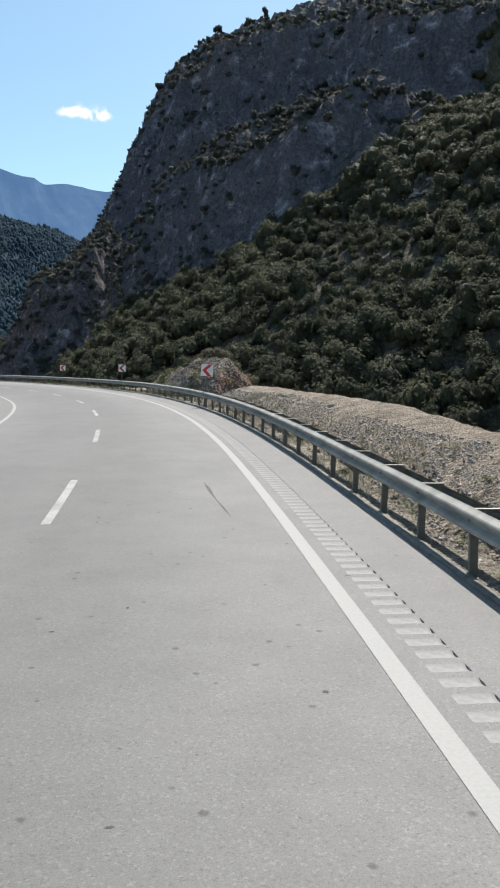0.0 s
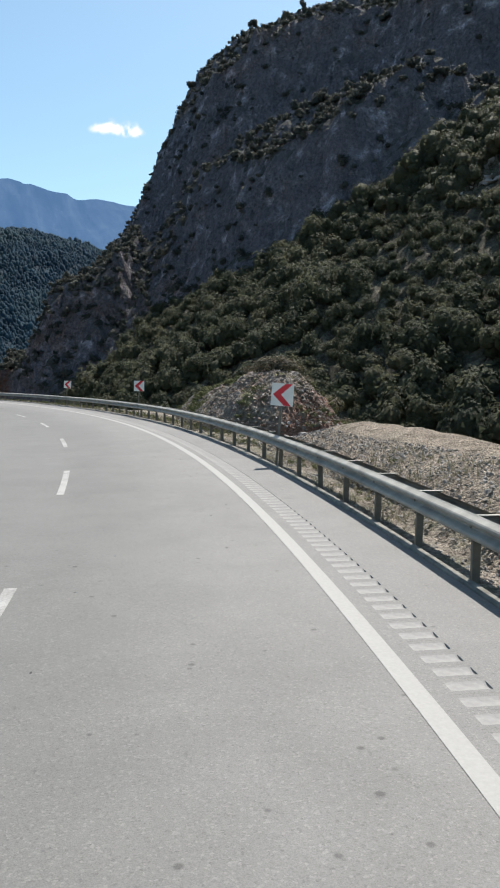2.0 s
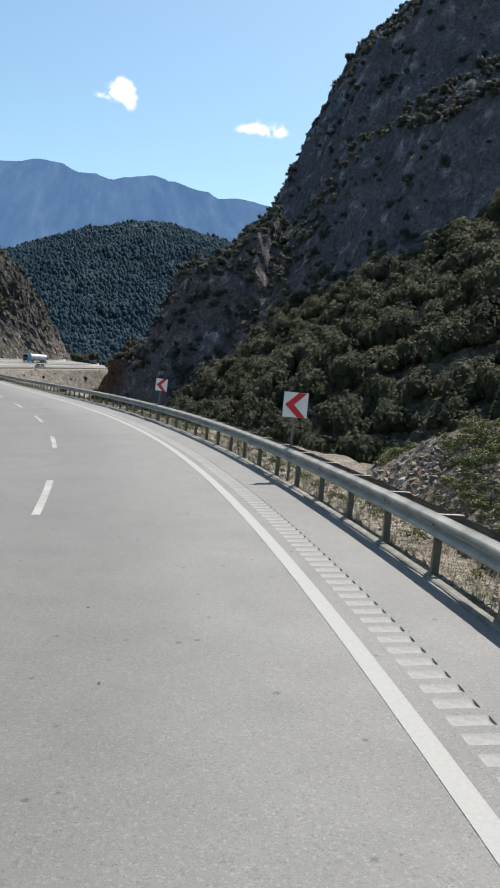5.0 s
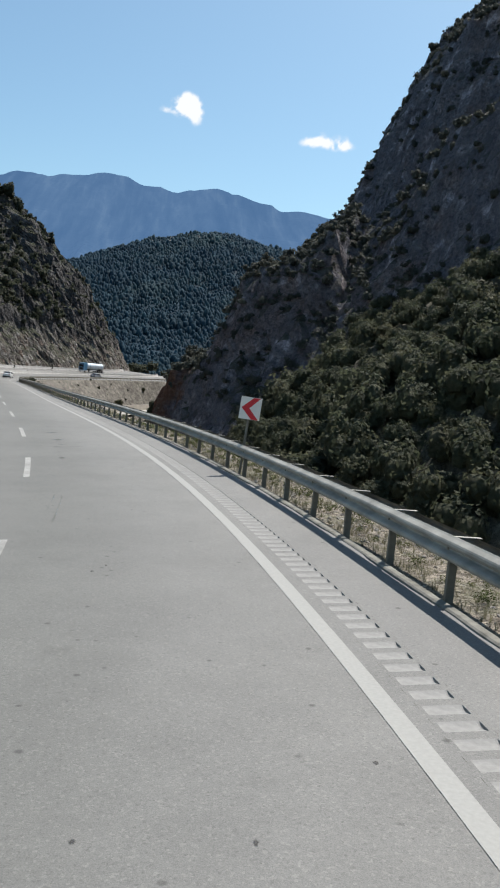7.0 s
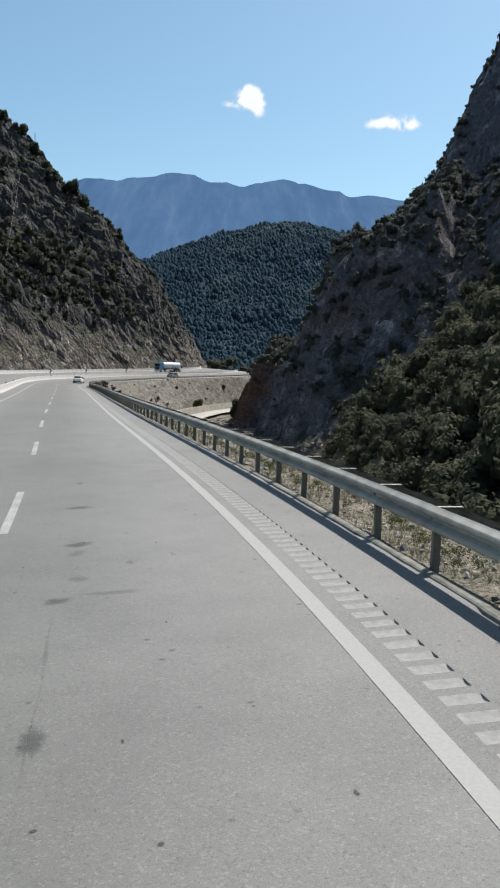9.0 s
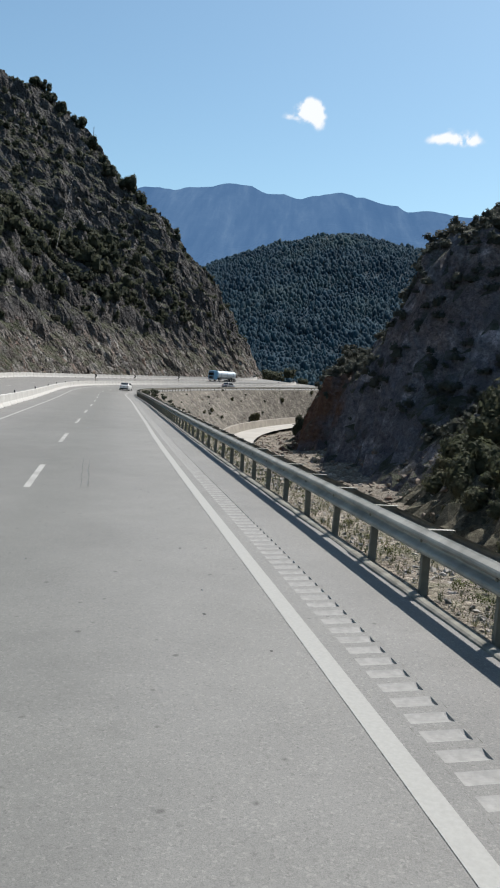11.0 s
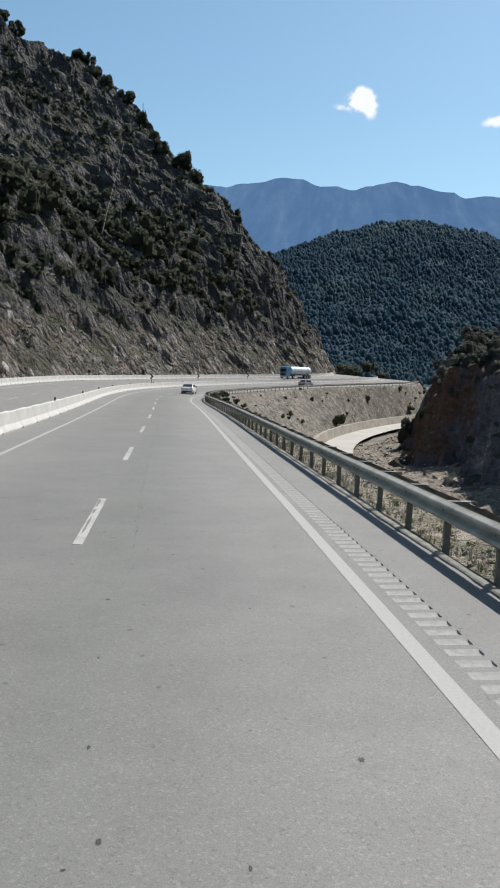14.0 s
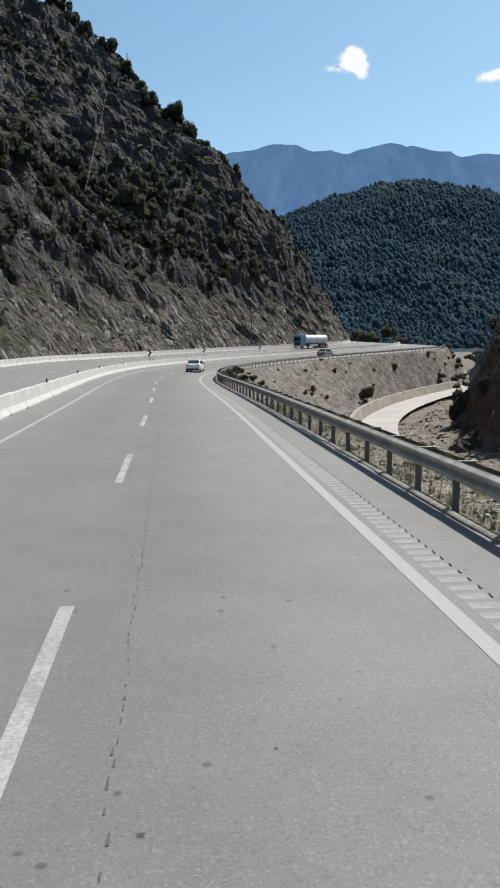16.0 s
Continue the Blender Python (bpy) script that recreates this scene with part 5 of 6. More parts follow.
def scatter(name, protos, places, sizes, mat, label, category, seed, tall=None, parent=None, smooth=False):
    """One mesh of many copies of a few shapes."""
    r = np.random.RandomState(seed)
    n = len(places)
    pick = r.randint(0, len(protos), n)
    turn = rot_z(r.uniform(0, 2 * math.pi, n))
    tall = np.ones(n) if tall is None else tall
    vs_, fs_, at_ = [], [], 0
    for k, (pv, pf) in enumerate(protos):
        idx = np.where(pick == k)[0]
        if not len(idx):
            continue
        v = np.einsum("nij,vj->nvi", turn[idx], pv) * sizes[idx, None, None]
        v[..., 2] *= tall[idx, None]
        v = v + places[idx, None, :]
        f = pf[None] + (np.arange(len(idx)) * len(pv))[:, None, None] + at_
        vs_.append(v.reshape(-1, 3)), fs_.append(f.reshape(-1, pf.shape[1]))
        at_ += len(idx) * len(pv)
    ob = mesh_np(name, np.concatenate(vs_), np.concatenate(fs_), mat, smooth, parent)
    return tagged(ob, label, category, "", "stuff")


def ball(seed, n=2, rough=0.22):
    """A lumpy ball of quads split into triangles."""
    r = np.random.RandomState(seed)
    key, V, Fq = {}, [], []
    for ax in range(3):
        for sg in (-1, 1):
            ids = np.zeros((n + 1, n + 1), int)
            for i in range(n + 1):
                for j in range(n + 1):
                    p = np.zeros(3)
                    p[ax], p[(ax + 1) % 3], p[(ax + 2) % 3] = sg, sg * (2 * i / n - 1), 2 * j / n - 1
                    k = tuple(np.round(p, 3))
                    if k not in key:
                        key[k] = len(V)
                        V.append(p / np.linalg.norm(p) * r.uniform(1 - rough, 1 + rough))
                    ids[i, j] = key[k]
            for i in range(n):
                for j in range(n):
                    a, b, c, d = ids[i, j], ids[i + 1, j], ids[i + 1, j + 1], ids[i, j + 1]
                    Fq += [(a, b, c), (a, c, d)]
    return np.array(V), np.array(Fq)


def leaf_clump(seed, lobes, leaves, leaf, flat=0.8, rise=0.5, spread=0.6, lobe_r=(0.36, 0.55), core=2):
    """A crown of leaf sprays on several lobes, about one unit wide each way."""
    r = np.random.RandomState(seed)
    V, Fq, n = [], [], 0
    for _ in range(lobes):
        a, d = r.uniform(0, 2 * math.pi), spread * math.sqrt(r.uniform(0, 1))
        c = np.array([d * math.cos(a), d * math.sin(a), rise + r.uniform(-0.28, 0.38) * flat])
        R = r.uniform(*lobe_r)
        if core:
            cv, cf = ball(seed * 31 + _, core)
            V.append(cv * (0.74 if leaves > 60 else 0.86) * R * np.array([1, 1, 0.9]) + c), Fq.append(cf + n)
            n += len(cv)
        d = r.normal(size=(leaves, 3))
        d /= np.linalg.norm(d, axis=1)[:, None]
        d[:, 2] = np.where(d[:, 2] < -0.35, -d[:, 2], d[:, 2])
        p = c + d * R * r.uniform(0.78, 1.15, (leaves, 1))
        t = r.normal(size=(leaves, 3))
        nn = d + 0.25 * r.normal(size=(leaves, 3))
        t -= (t * nn).sum(1)[:, None] * nn / (nn * nn).sum(1)[:, None]
        t /= np.linalg.norm(t, axis=1)[:, None]
        b = np.cross(nn, t)
        b /= np.linalg.norm(b, axis=1)[:, None]
        s = leaf * r.uniform(0.6, 1.3, (leaves, 1))
        q = np.stack([p - t * s - b * s * 0.6, p + t * s - b * s * 0.5, p + b * s], 1)
        V.append(q.reshape(-1, 3)), Fq.append(np.arange(leaves * 3).reshape(-1, 3) + n)
        n += leaves * 3
    return np.concatenate(V), np.concatenate(Fq)


def jitter_grid(x0, x1, y0, y1, step, seed):
    r = np.random.RandomState(seed)
    x, y = np.meshgrid(np.arange(x0, x1, step), np.arange(y0, y1, step))
    return (x + r.uniform(-0.48, 0.48, x.shape) * step).ravel(), (y + r.uniform(-0.48, 0.48, y.shape) * step).ravel(), r


BUSHES = [leaf_clump(100 + i, 6, 48, 0.085, 0.9, 0.5, 0.62, (0.34, 0.56)) for i in range(6)]
x, y, r = jitter_grid(-100, 150, 40, 430, 2.6, 7)
z, dB, dC = right_height(x, y)
seen = (dB > -6) & (side(x, y, BUSH_TOP) < 1 + 4 * fbm(x, y, 14, 2, 76)) & (dB < 110) & (z > -9) & (x < 20 + 0.55 * y)
bare = (fbm(x, y, 16, 3, 77) > 1.25) | ((dB < 15) & (y > 226) & (y < 290) & (fbm(x, y, 7, 2, 75) > -0.25))
keep = seen & ~bare & (r.uniform(size=x.shape) < 0.96) & (np.hypot(x - 7.0, y - 109.0) > 4.2) & (np.hypot(x - 40.0, y - 143.0) > 4.0)
pl = np.stack([x, y, z], 1)[keep]
size = r.uniform(1.7, 3.7, len(pl)) * (0.85 + 0.3 * vnoise(pl[:, 0] / 12, pl[:, 1] / 12, 5))
pl[:, 2] -= 0.2 * size
near_ = dB[keep] < 42
FULL = [leaf_clump(150 + i, 6, 72, 0.08, 0.9, 0.5, 0.62, (0.34, 0.56)) for i in range(6)]
tall_ = r.uniform(0.85, 1.35, len(pl))
scatter("maquis_bushes", FULL, pl[near_], size[near_], LEAF_R, "dense olive-green maquis bushes at the foot of the slope", "bushes", 11, tall_[near_], smooth=True)
scatter("maquis_bushes", BUSHES, pl[~near_], size[~near_], LEAF_R, "dense olive-green maquis bushes higher on the shaded slope", "bushes", 19, tall_[~near_], smooth=True)

LOW = [leaf_clump(240 + i, 3, 16, 0.15, 0.8, 0.42, 0.55, (0.3, 0.52), 1) for i in range(6)]
THIN = [leaf_clump(200 + i, 4, 30, 0.11, 0.8, 0.45, 0.55, (0.3, 0.5), 1) for i in range(5)]
x, y, r = jitter_grid(-110, 130, 150, 420, 3.3, 17)
z, dB, dC = right_height(x, y)
keep = (side(x, y, BUSH_TOP) > 1) & (dC < 90) & (dB > 1) & (z > -6) & (r.uniform(size=x.shape) < 0.52 + 0.35 * (dC > 45) + 0.4 * (dC < -25)) & (fbm(x, y, 20, 2, 78) > -0.35)
pl = np.stack([x, y, z], 1)[keep]
scatter("cliff_shrubs", THIN, pl, 0.5 + 1.4 * r.uniform(0, 1, len(pl)) ** 1.8, LEAF_CLIFF, "dark shrubs clinging to the shaded cliff", "shrubs", 12, r.uniform(0.8, 1.4, len(pl)))

# scrub on the ledges behind the rock nose
x, y, r = jitter_grid(-60, 95, 180, 380, 1.6, 57)
z, dB, dC = right_height(x, y)
steep = np.hypot(right_height(x + 0.8, y)[0] - z, right_height(x, y + 0.8)[0] - z) / 0.8
on_knob = (np.abs(x + 32) < 13) & (np.abs(y - 230) < 22) & (z > 4) & (r.uniform(size=x.shape) < 0.6)
keep = on_knob | (side(x, y, BUSH_TOP) > 0) & (dB > 1) & (z > -3) & (z < 118) & (steep < 2.0) & (r.uniform(size=x.shape) < 0.6)
keep |= (x > -56) & (x < -10) & (y > 182) & (y < 262) & (dB > 2) & (z < 34) & (fbm(x, y, 9, 3, 58) > -0.35) & (r.uniform(size=x.shape) < 0.65)
pl = np.stack([x, y, z - 0.15], 1)[keep]
scatter("ledge_shrubs", LOW, pl, 0.8 + 1.4 * r.uniform(0, 1, len(pl)) ** 1.5, LEAF_CLIFF, "dark scrub on the ledges of the shaded cliff", "shrubs", 18, r.uniform(0.7, 1.2, len(pl)))

LEAF_L = material("juniper_leaves", leaf_build((0.054, 0.062, 0.046), (0.07, 0.079, 0.056), (0.094, 0.099, 0.07), 0.12, 2.2, 0.2, 0.5))
x, y, r = jitter_grid(-290, -70, 130, 480, 1.9, 27)
z = left_height(x, y)
d = -side(x, y, TOE)
patch = fbm(x, y, 26, 4, 79)
keep = (d > 7) & (d < 95) & (r.uniform(size=x.shape) < np.clip(0.42 + 0.8 * patch + 0.9 * ((d > 10) & (d < 30)) * np.clip((345 - y) / 60, 0.3, 1) + 0.15 * (d > 55), 0.12, 0.97) * np.clip((d - 6) / 10, 0, 1))
pl = np.stack([x, y, z], 1)[keep]
scatter("hillside_bushes", LOW, pl, 0.45 + 1.9 * r.uniform(0, 1, len(pl)) ** 2.0 + 2.3 * ((d > 12) & (d < 29) & (y < 335))[keep] * r.uniform(0, 1, len(pl)) ** 1.3, LEAF_L, "dark green bushes scattered over the craggy slope", "bushes", 13, r.uniform(0.8, 1.5, len(pl)))

x, y, r = jitter_grid(-260, 0, 300, 560, 7.5, 47)
z = valley(x, y)
s_, u_ = road_su(x, y)
chan = np.min(np.hypot(x[:, None] - q_[None, :, 0], y[:, None] - q_[None, :, 1]), 1)
keep = (y > 300) & ((np.abs(u_ - 10) > 26) | (s_ > 396)) & (chan > 8) & (right_height(x, y)[0] < 0) & (r.uniform(size=x.shape) < 0.85)
pl = np.stack([x, y, np.where(np.hypot(x + 40, y - 200) > 600, -12, z) - 0.5], 1)[keep]
scatter("valley_bushes", THIN, pl, r.uniform(2.4, 4.6, len(pl)), LEAF_L, "dark green scrub filling the valley beyond the bend", "bushes", 15)

# pines of the distant hill
def pine_proto(seed):
    """An uneven, pointed crown of a few rings."""
    r = np.random.RandomState(seed)
    n, rings = 5, ((0.02, 0.36), (0.38, 0.42), (0.78, 0.27))
    v, f = [], []
    for k, (z, w) in enumerate(rings):
        for i in range(n):
            a = 2 * math.pi * (i + 0.5 * k) / n
            q = w * r.uniform(0.6, 1.35)
            v.append((q * math.cos(a), q * math.sin(a), z + r.uniform(-0.08, 0.08)))
            if k:
                b, c = (k - 1) * n + i, (k - 1) * n + (i + 1) % n
                d, e = k * n + i, k * n + (i + 1) % n
                f += [(b, c, d), (c, e, d)]
    v.append((r.uniform(-0.08, 0.08), r.uniform(-0.08, 0.08), 1.0))
    f += [((len(rings) - 1) * n + i, (len(rings) - 1) * n + (i + 1) % n, len(v) - 1) for i in range(n)]
    return np.array(v), np.array(f)


PINES = [pine_proto(300 + i) for i in range(7)]
x, y, r = jitter_grid(-580, 0, 690, 1275, 2.9, 37)
z = hill_height(x, y)
open_ = fbm(x, y, 60, 4, 92) + 0.6 * np.clip((z - 175) / 30, 0, 1)
keep = (z > -8) & (r.uniform(size=x.shape) < np.clip(1.15 - 0.3 * np.clip(open_, 0, 2), 0.5, 0.93))
pl = np.stack([x, y, z + 0.2], 1)[keep]
scatter("hazed_pines", PINES, pl, (3.4 + 3.4 * r.uniform(0, 1, len(pl)) ** 2.0) * np.clip(1.08 + 0.35 * fbm(pl[:, 0], pl[:, 1], 34, 3, 91), 0.78, 1.7), LEAF_HILL, "dark pine forest covering the distant hill", "forest", 14, r.uniform(0.8, 1.45, len(pl)), smooth=True)


# ---- single trees ----
def tree(x, y, z, high, seed, style, group, label, leaf_mat):
    r = random.Random(seed)
    ob = tagged(new("tree"), label, "tree", group)
    bm = bmesh.new()
    n, rings = 7, []
    bend = r.uniform(-0.12, 0.12)
    for k in range(6):
        t = k / 5
        rad = high * 0.035 * (1 - 0.8 * t) + 0.02
        cx, cy = bend * high * t * t, 0.05 * high * t * math.sin(3 * t + seed)
        rings.append([bm.verts.new((cx + rad * math.cos(6.283 * i / n), cy + rad * math.sin(6.283 * i / n), high * 0.8 * t - 0.6)) for i in range(n)])
    for a, b in zip(rings[:-1], rings[1:]):
        for i in range(n):
            bm.faces.new((a[i], a[(i + 1) % n], b[(i + 1) % n], b[i]))
    for k in range(5):
        t = 0.45 + 0.1 * k
        a = r.uniform(0, 6.283)
        p0 = Vector((bend * high * t * t, 0, high * 0.8 * t - 0.6))
        p1 = p0 + Vector((math.cos(a), math.sin(a), 0.5)) * high * 0.22
        side_ = Vector((-math.sin(a), math.cos(a), 0)) * high * 0.012
        up = Vector((0, 0, high * 0.012))
        q = [bm.verts.new(p) for p in (p0 - side_, p0 + side_, p0 + up, p1)]
        bm.faces.new((q[0], q[1], q[3])), bm.faces.new((q[1], q[2], q[3])), bm.faces.new((q[2], q[0], q[3]))
    part("trunk", bm, BARK, ob)
    if style == "pine":
        v, f = leaf_clump(seed, 11, 34, 0.075, 1.6, 0.62, 0.3, (0.16, 0.28))
        v = v * np.array([0.62, 0.62, 0.82]) * high
    elif style == "flat":
        v, f = leaf_clump(seed, 12, 34, 0.075, 0.7, 0.5, 0.5, (0.18, 0.3))
        v = v * np.array([0.75, 0.75, 0.95]) * high
    else:
        v, f = leaf_clump(seed, 13, 40, 0.08, 0.9, 0.42, 0.42, (0.24, 0.36))
        v = v * np.array([0.62, 0.62, 0.95]) * high
    mesh_np("crown", v, f, leaf_mat, False, ob)
    ob.matrix_basis = pose(x, y, z, 0, 0, r.uniform(0, 360))
    return ob


for i, (x, y, h, st) in enumerate([(-201, 338, 2.6, "flat"), (-200, 350, 3.6, "flat"), (-198, 353, 4, "flat"), (-195, 351, 5, "flat"), (-190, 352, 4.5, "round"), (-185, 357, 5, "flat"),
                                   (-181, 357, 5.5, "flat"), (-171, 350, 4.2, "round"), (-166, 345, 4.5, "flat"), (-161, 350, 5.5, "flat"), (-158, 354, 5, "round"), (-151.5, 360, 5.2, "round"), (-148, 362, 6, "pine"),
                                   (-208, 318, 3.6, "flat"), (-207, 322, 3.8, "flat"), (-206, 328, 4.2, "flat")]):
    z = float(left_height(np.array([x], float), np.array([y], float))[0])
    tree(x, y, z, h * 1.25, 400 + i, st, "trees on the crest", "dark wind-shaped tree on the rocky crest", LEAF_L)
for i, (x, y, h, st) in enumerate([(-10, 311, 6, "flat"), (-16, 296, 5, "round"), (-1, 327, 5, "flat"), (11, 308, 6, "flat"), (29, 314, 7, "pine"), (22, 312, 6, "round"), (-20, 305, 4, "round"), (-36, 236, 4.5, "flat"), (-33, 240, 5, "flat"), (-30, 236, 4, "round"), (5, 318, 4.5, "round")]):
    z = float(right_height(np.array([x], float), np.array([y], float))[0][0])
    tree(x, y, z, h * 0.62, 450 + i, st, "trees on the cliff edge", "dark pine leaning over the cliff edge", LEAF_CLIFF)
tree(-65.5, 247.5, -9.6, 4.6, 470, "round", "trees at the rock nose", "dark green round tree at the foot of the rock", LEAF_L)
tree(-62.0, 241.5, -6.0, 3.0, 471, "round", "trees at the rock nose", "dark green round tree at the foot of the rock", LEAF_L)
LEAF_DRY = material("dry_shrub_leaves", leaf_build((0.06, 0.06, 0.03), (0.09, 0.085, 0.045), (0.12, 0.105, 0.06), 1.2))
for i, (s, r_, h) in enumerate([(310.4, 10.4, 3.3), (308.2, 4.9, 1.0), (335.3, 4.5, 1.5), (352.2, 3.4, 1.3), (290, 7.6, 1.2), (282, 8.4, 1.0), (293, 9.0, 0.9)]):
    px, py, _ = road(s, -r_)
    z = float(valley(np.array([px]), np.array([py]))[0])
    tree(px, py, z, h, 480 + i, "flat" if i == 0 else "round", "shrubs on the embankment", "small round tree on the tan embankment slope", LEAF_DRY)
TWIG = material("brown_twigs", leaf_build((0.075, 0.066, 0.045), (0.11, 0.096, 0.066), (0.13, 0.122, 0.07), 1.0, 0.0, 0.0, 0.3))
for i, (s, r_, h) in enumerate([(54.7, 6.3, 1.7), (55.5, 6.1, 1.9), (56.3, 6.4, 1.7), (55.1, 6.9, 1.6), (56.1, 5.6, 1.2), (57.4, 6.6, 1.3), (53.4, 7.8, 1.5), (54.4, 8.6, 1.6), (56.2, 8.4, 1.5), (59.0, 7.6, 1.2), (62, 8.0, 1.1)]):
    px, py, _ = road(s, -r_)
    z = float(valley(np.array([px]), np.array([py]))[0]) + float(verge_bumps(np.array([s * 1.0]), np.array([-r_]))[1][0])
    v, f = leaf_clump(500 + i, 9, 150, 0.045, 0.5, 0.4, 0.6, (0.3, 0.45), 0)
    ob = mesh_np("shrub", v * np.array([0.75, 0.75, 0.6]) * h, f, TWIG)
    tagged(ob, "twiggy olive-brown shrub on top of the rubble mound", "shrub", "shrubs on the mound")
    ob.matrix_basis = pose(px, py, z - 0.3, 0, 0, 70 * i)


# ---- stones and grass ----
def stone_proto(seed):
    """A broken, angular shard."""
    r = np.random.RandomState(seed + 50)
    n = 5
    a = 2 * math.pi * (np.arange(n) + r.uniform(-0.3, 0.3, n)) / n
    w = r.uniform(0.65, 1.1, n)
    ring = np.stack([w * np.cos(a), 0.8 * w * np.sin(a), r.uniform(-0.22, 0.22, n)], 1)
    v = np.concatenate([ring, [(r.uniform(-0.4, 0.4), r.uniform(-0.3, 0.3), r.uniform(0.35, 0.75)), (r.uniform(-0.4, 0.4), r.uniform(-0.3, 0.3), -r.uniform(0.3, 0.6))]])
    f = np.array([(i, (i + 1) % n, n) for i in range(n)] + [((i + 1) % n, i, n + 1) for i in range(n)])
    t, g = r.uniform(-0.7, 0.7), r.uniform(-0.7, 0.7)
    tip = np.array([[1, 0, 0], [0, math.cos(t), -math.sin(t)], [0, math.sin(t), math.cos(t)]]) @ np.array([[math.cos(g), 0, math.sin(g)], [0, 1, 0], [-math.sin(g), 0, math.cos(g)]])
    return v @ tip.T, f


STONES = [stone_proto(i) for i in range(12)]


def rubble_build(nt, bsdf):
    geo = nt.nodes.new("ShaderNodeNewGeometry")
    f = noise_fac(nt, coords(nt), 9.0, 5, 0.6)
    base = ramp(nt, geo.outputs["Random Per Island"], [(0.0, (0.11, 0.093, 0.072)), (0.35, (0.19, 0.16, 0.128)), (0.6, (0.195, 0.134, 0.104)), (0.85, (0.25, 0.222, 0.188)), (1.0, (0.38, 0.35, 0.31))])
    base = mix(nt, 0.5, base, ramp(nt, f, [(0.3, (0.5, 0.5, 0.5)), (0.7, (1.2, 1.2, 1.2))]), "MULTIPLY")
    nt.links.new(base, bsdf.inputs["Base Color"])
    bsdf.inputs["Roughness"].default_value = 0.92


RUBBLE = material("broken_rubble", rubble_build)


def chips_build(nt, bsdf):
    geo = nt.nodes.new("ShaderNodeNewGeometry")
    base = ramp(nt, geo.outputs["Random Per Island"], [(0.0, (0.145, 0.134, 0.118)), (0.5, (0.222, 0.208, 0.188)), (1.0, (0.32, 0.302, 0.278))])
    nt.links.new(base, bsdf.inputs["Base Color"])
    bsdf.inputs["Roughness"].default_value = 0.92


CHIPS = material("gravel_chips", chips_build)


def on_verge(s, r_, mound=True):
    P = road(s, -r_)
    b, m = verge_bumps(s, -r_)
    P[:, 2] = valley(P[:, 0], P[:, 1]) + 0.08 + np.maximum(b, m) * 0.98
    return P


rr = np.random.RandomState(3)
s1, r1 = rr.uniform(-6, 48, 24000), 2.0 + 1.85 * rr.uniform(0, 1, 24000) ** 0.9
z1 = (0.015 + 0.05 * rr.uniform(0, 1, 24000) ** 6) * np.interp(r1, [2, 4, 5.3], [1, 1, 0.5])
scatter("gravel_stones", STONES, on_verge(s1, r1), z1, CHIPS, "loose grey gravel stones on the verge", "stones", 21)
s1, r1 = rr.normal(58, 7.5, 22000), rr.normal(5.7, 2.2, 22000)
ok = (r1 > 2.6) & (verge_bumps(s1, -r1)[1] > 0.15)
s1, r1 = s1[ok], r1[ok]
scatter("rubble_stones", STONES, on_verge(s1, r1), 0.032 + 0.13 * rr.uniform(0, 1, len(s1)) ** 5.0, RUBBLE, "broken grey-brown stones of the rubble mound", "stones", 22)
s1, r1 = np.concatenate([rr.uniform(46, 190, 14000), rr.uniform(105, 195, 9000)]), 1.95 + 2.4 * rr.uniform(0, 1, 23000)
scatter("verge_stones", STONES, on_verge(s1, r1), 0.018 + 0.08 * rr.uniform(0, 1, 23000) ** 5, CHIPS, "loose stones along the narrow verge", "stones", 23)
s1, r1 = rr.uniform(100, 340, 5000), rr.uniform(4, 24, 5000)
scatter("river_stones", STONES, on_verge(s1, r1), 0.06 + 0.26 * rr.uniform(0, 1, 5000) ** 5, RUBBLE, "boulders and stones on the embankment and river bed", "stones", 24)
x1, y1 = rr.uniform(-74, -20, 6000), rr.uniform(170, 285, 6000)
ok = (side(x1, y1, FOOT) > -9) & (side(x1, y1, FOOT) < 2.5) & (np.min(np.hypot(x1[:, None] - q_[None, :, 0], y1[:, None] - q_[None, :, 1]), 1) > 3)
x1, y1 = x1[ok], y1[ok]
scatter("bank_stones", STONES, np.stack([x1, y1, np.maximum(valley(x1, y1) - 0.05, np.minimum(right_height(x1, y1)[0], -6))], 1), 0.16 + 0.5 * rr.uniform(0, 1, len(x1)) ** 4, RUBBLE, "grey rubble on the river bank under the rock", "stones", 28)
def cut_build(nt, bsdf):
    geo = nt.nodes.new("ShaderNodeNewGeometry")
    base = ramp(nt, geo.outputs["Random Per Island"], [(0.0, (0.07, 0.06, 0.053)), (0.5, (0.15, 0.137, 0.125)), (0.8, (0.19, 0.178, 0.165)), (1.0, (0.32, 0.305, 0.285))])
    base = mix(nt, 0.6, base, ramp(nt, noise_fac(nt, coords(nt), 2.5, 6, 0.65), [(0.35, (0.45, 0.45, 0.45)), (0.65, (1.25, 1.25, 1.25))]), "MULTIPLY")
    nt.links.new(base, bsdf.inputs["Base Color"])
    bsdf.inputs["Roughness"].default_value = 0.95


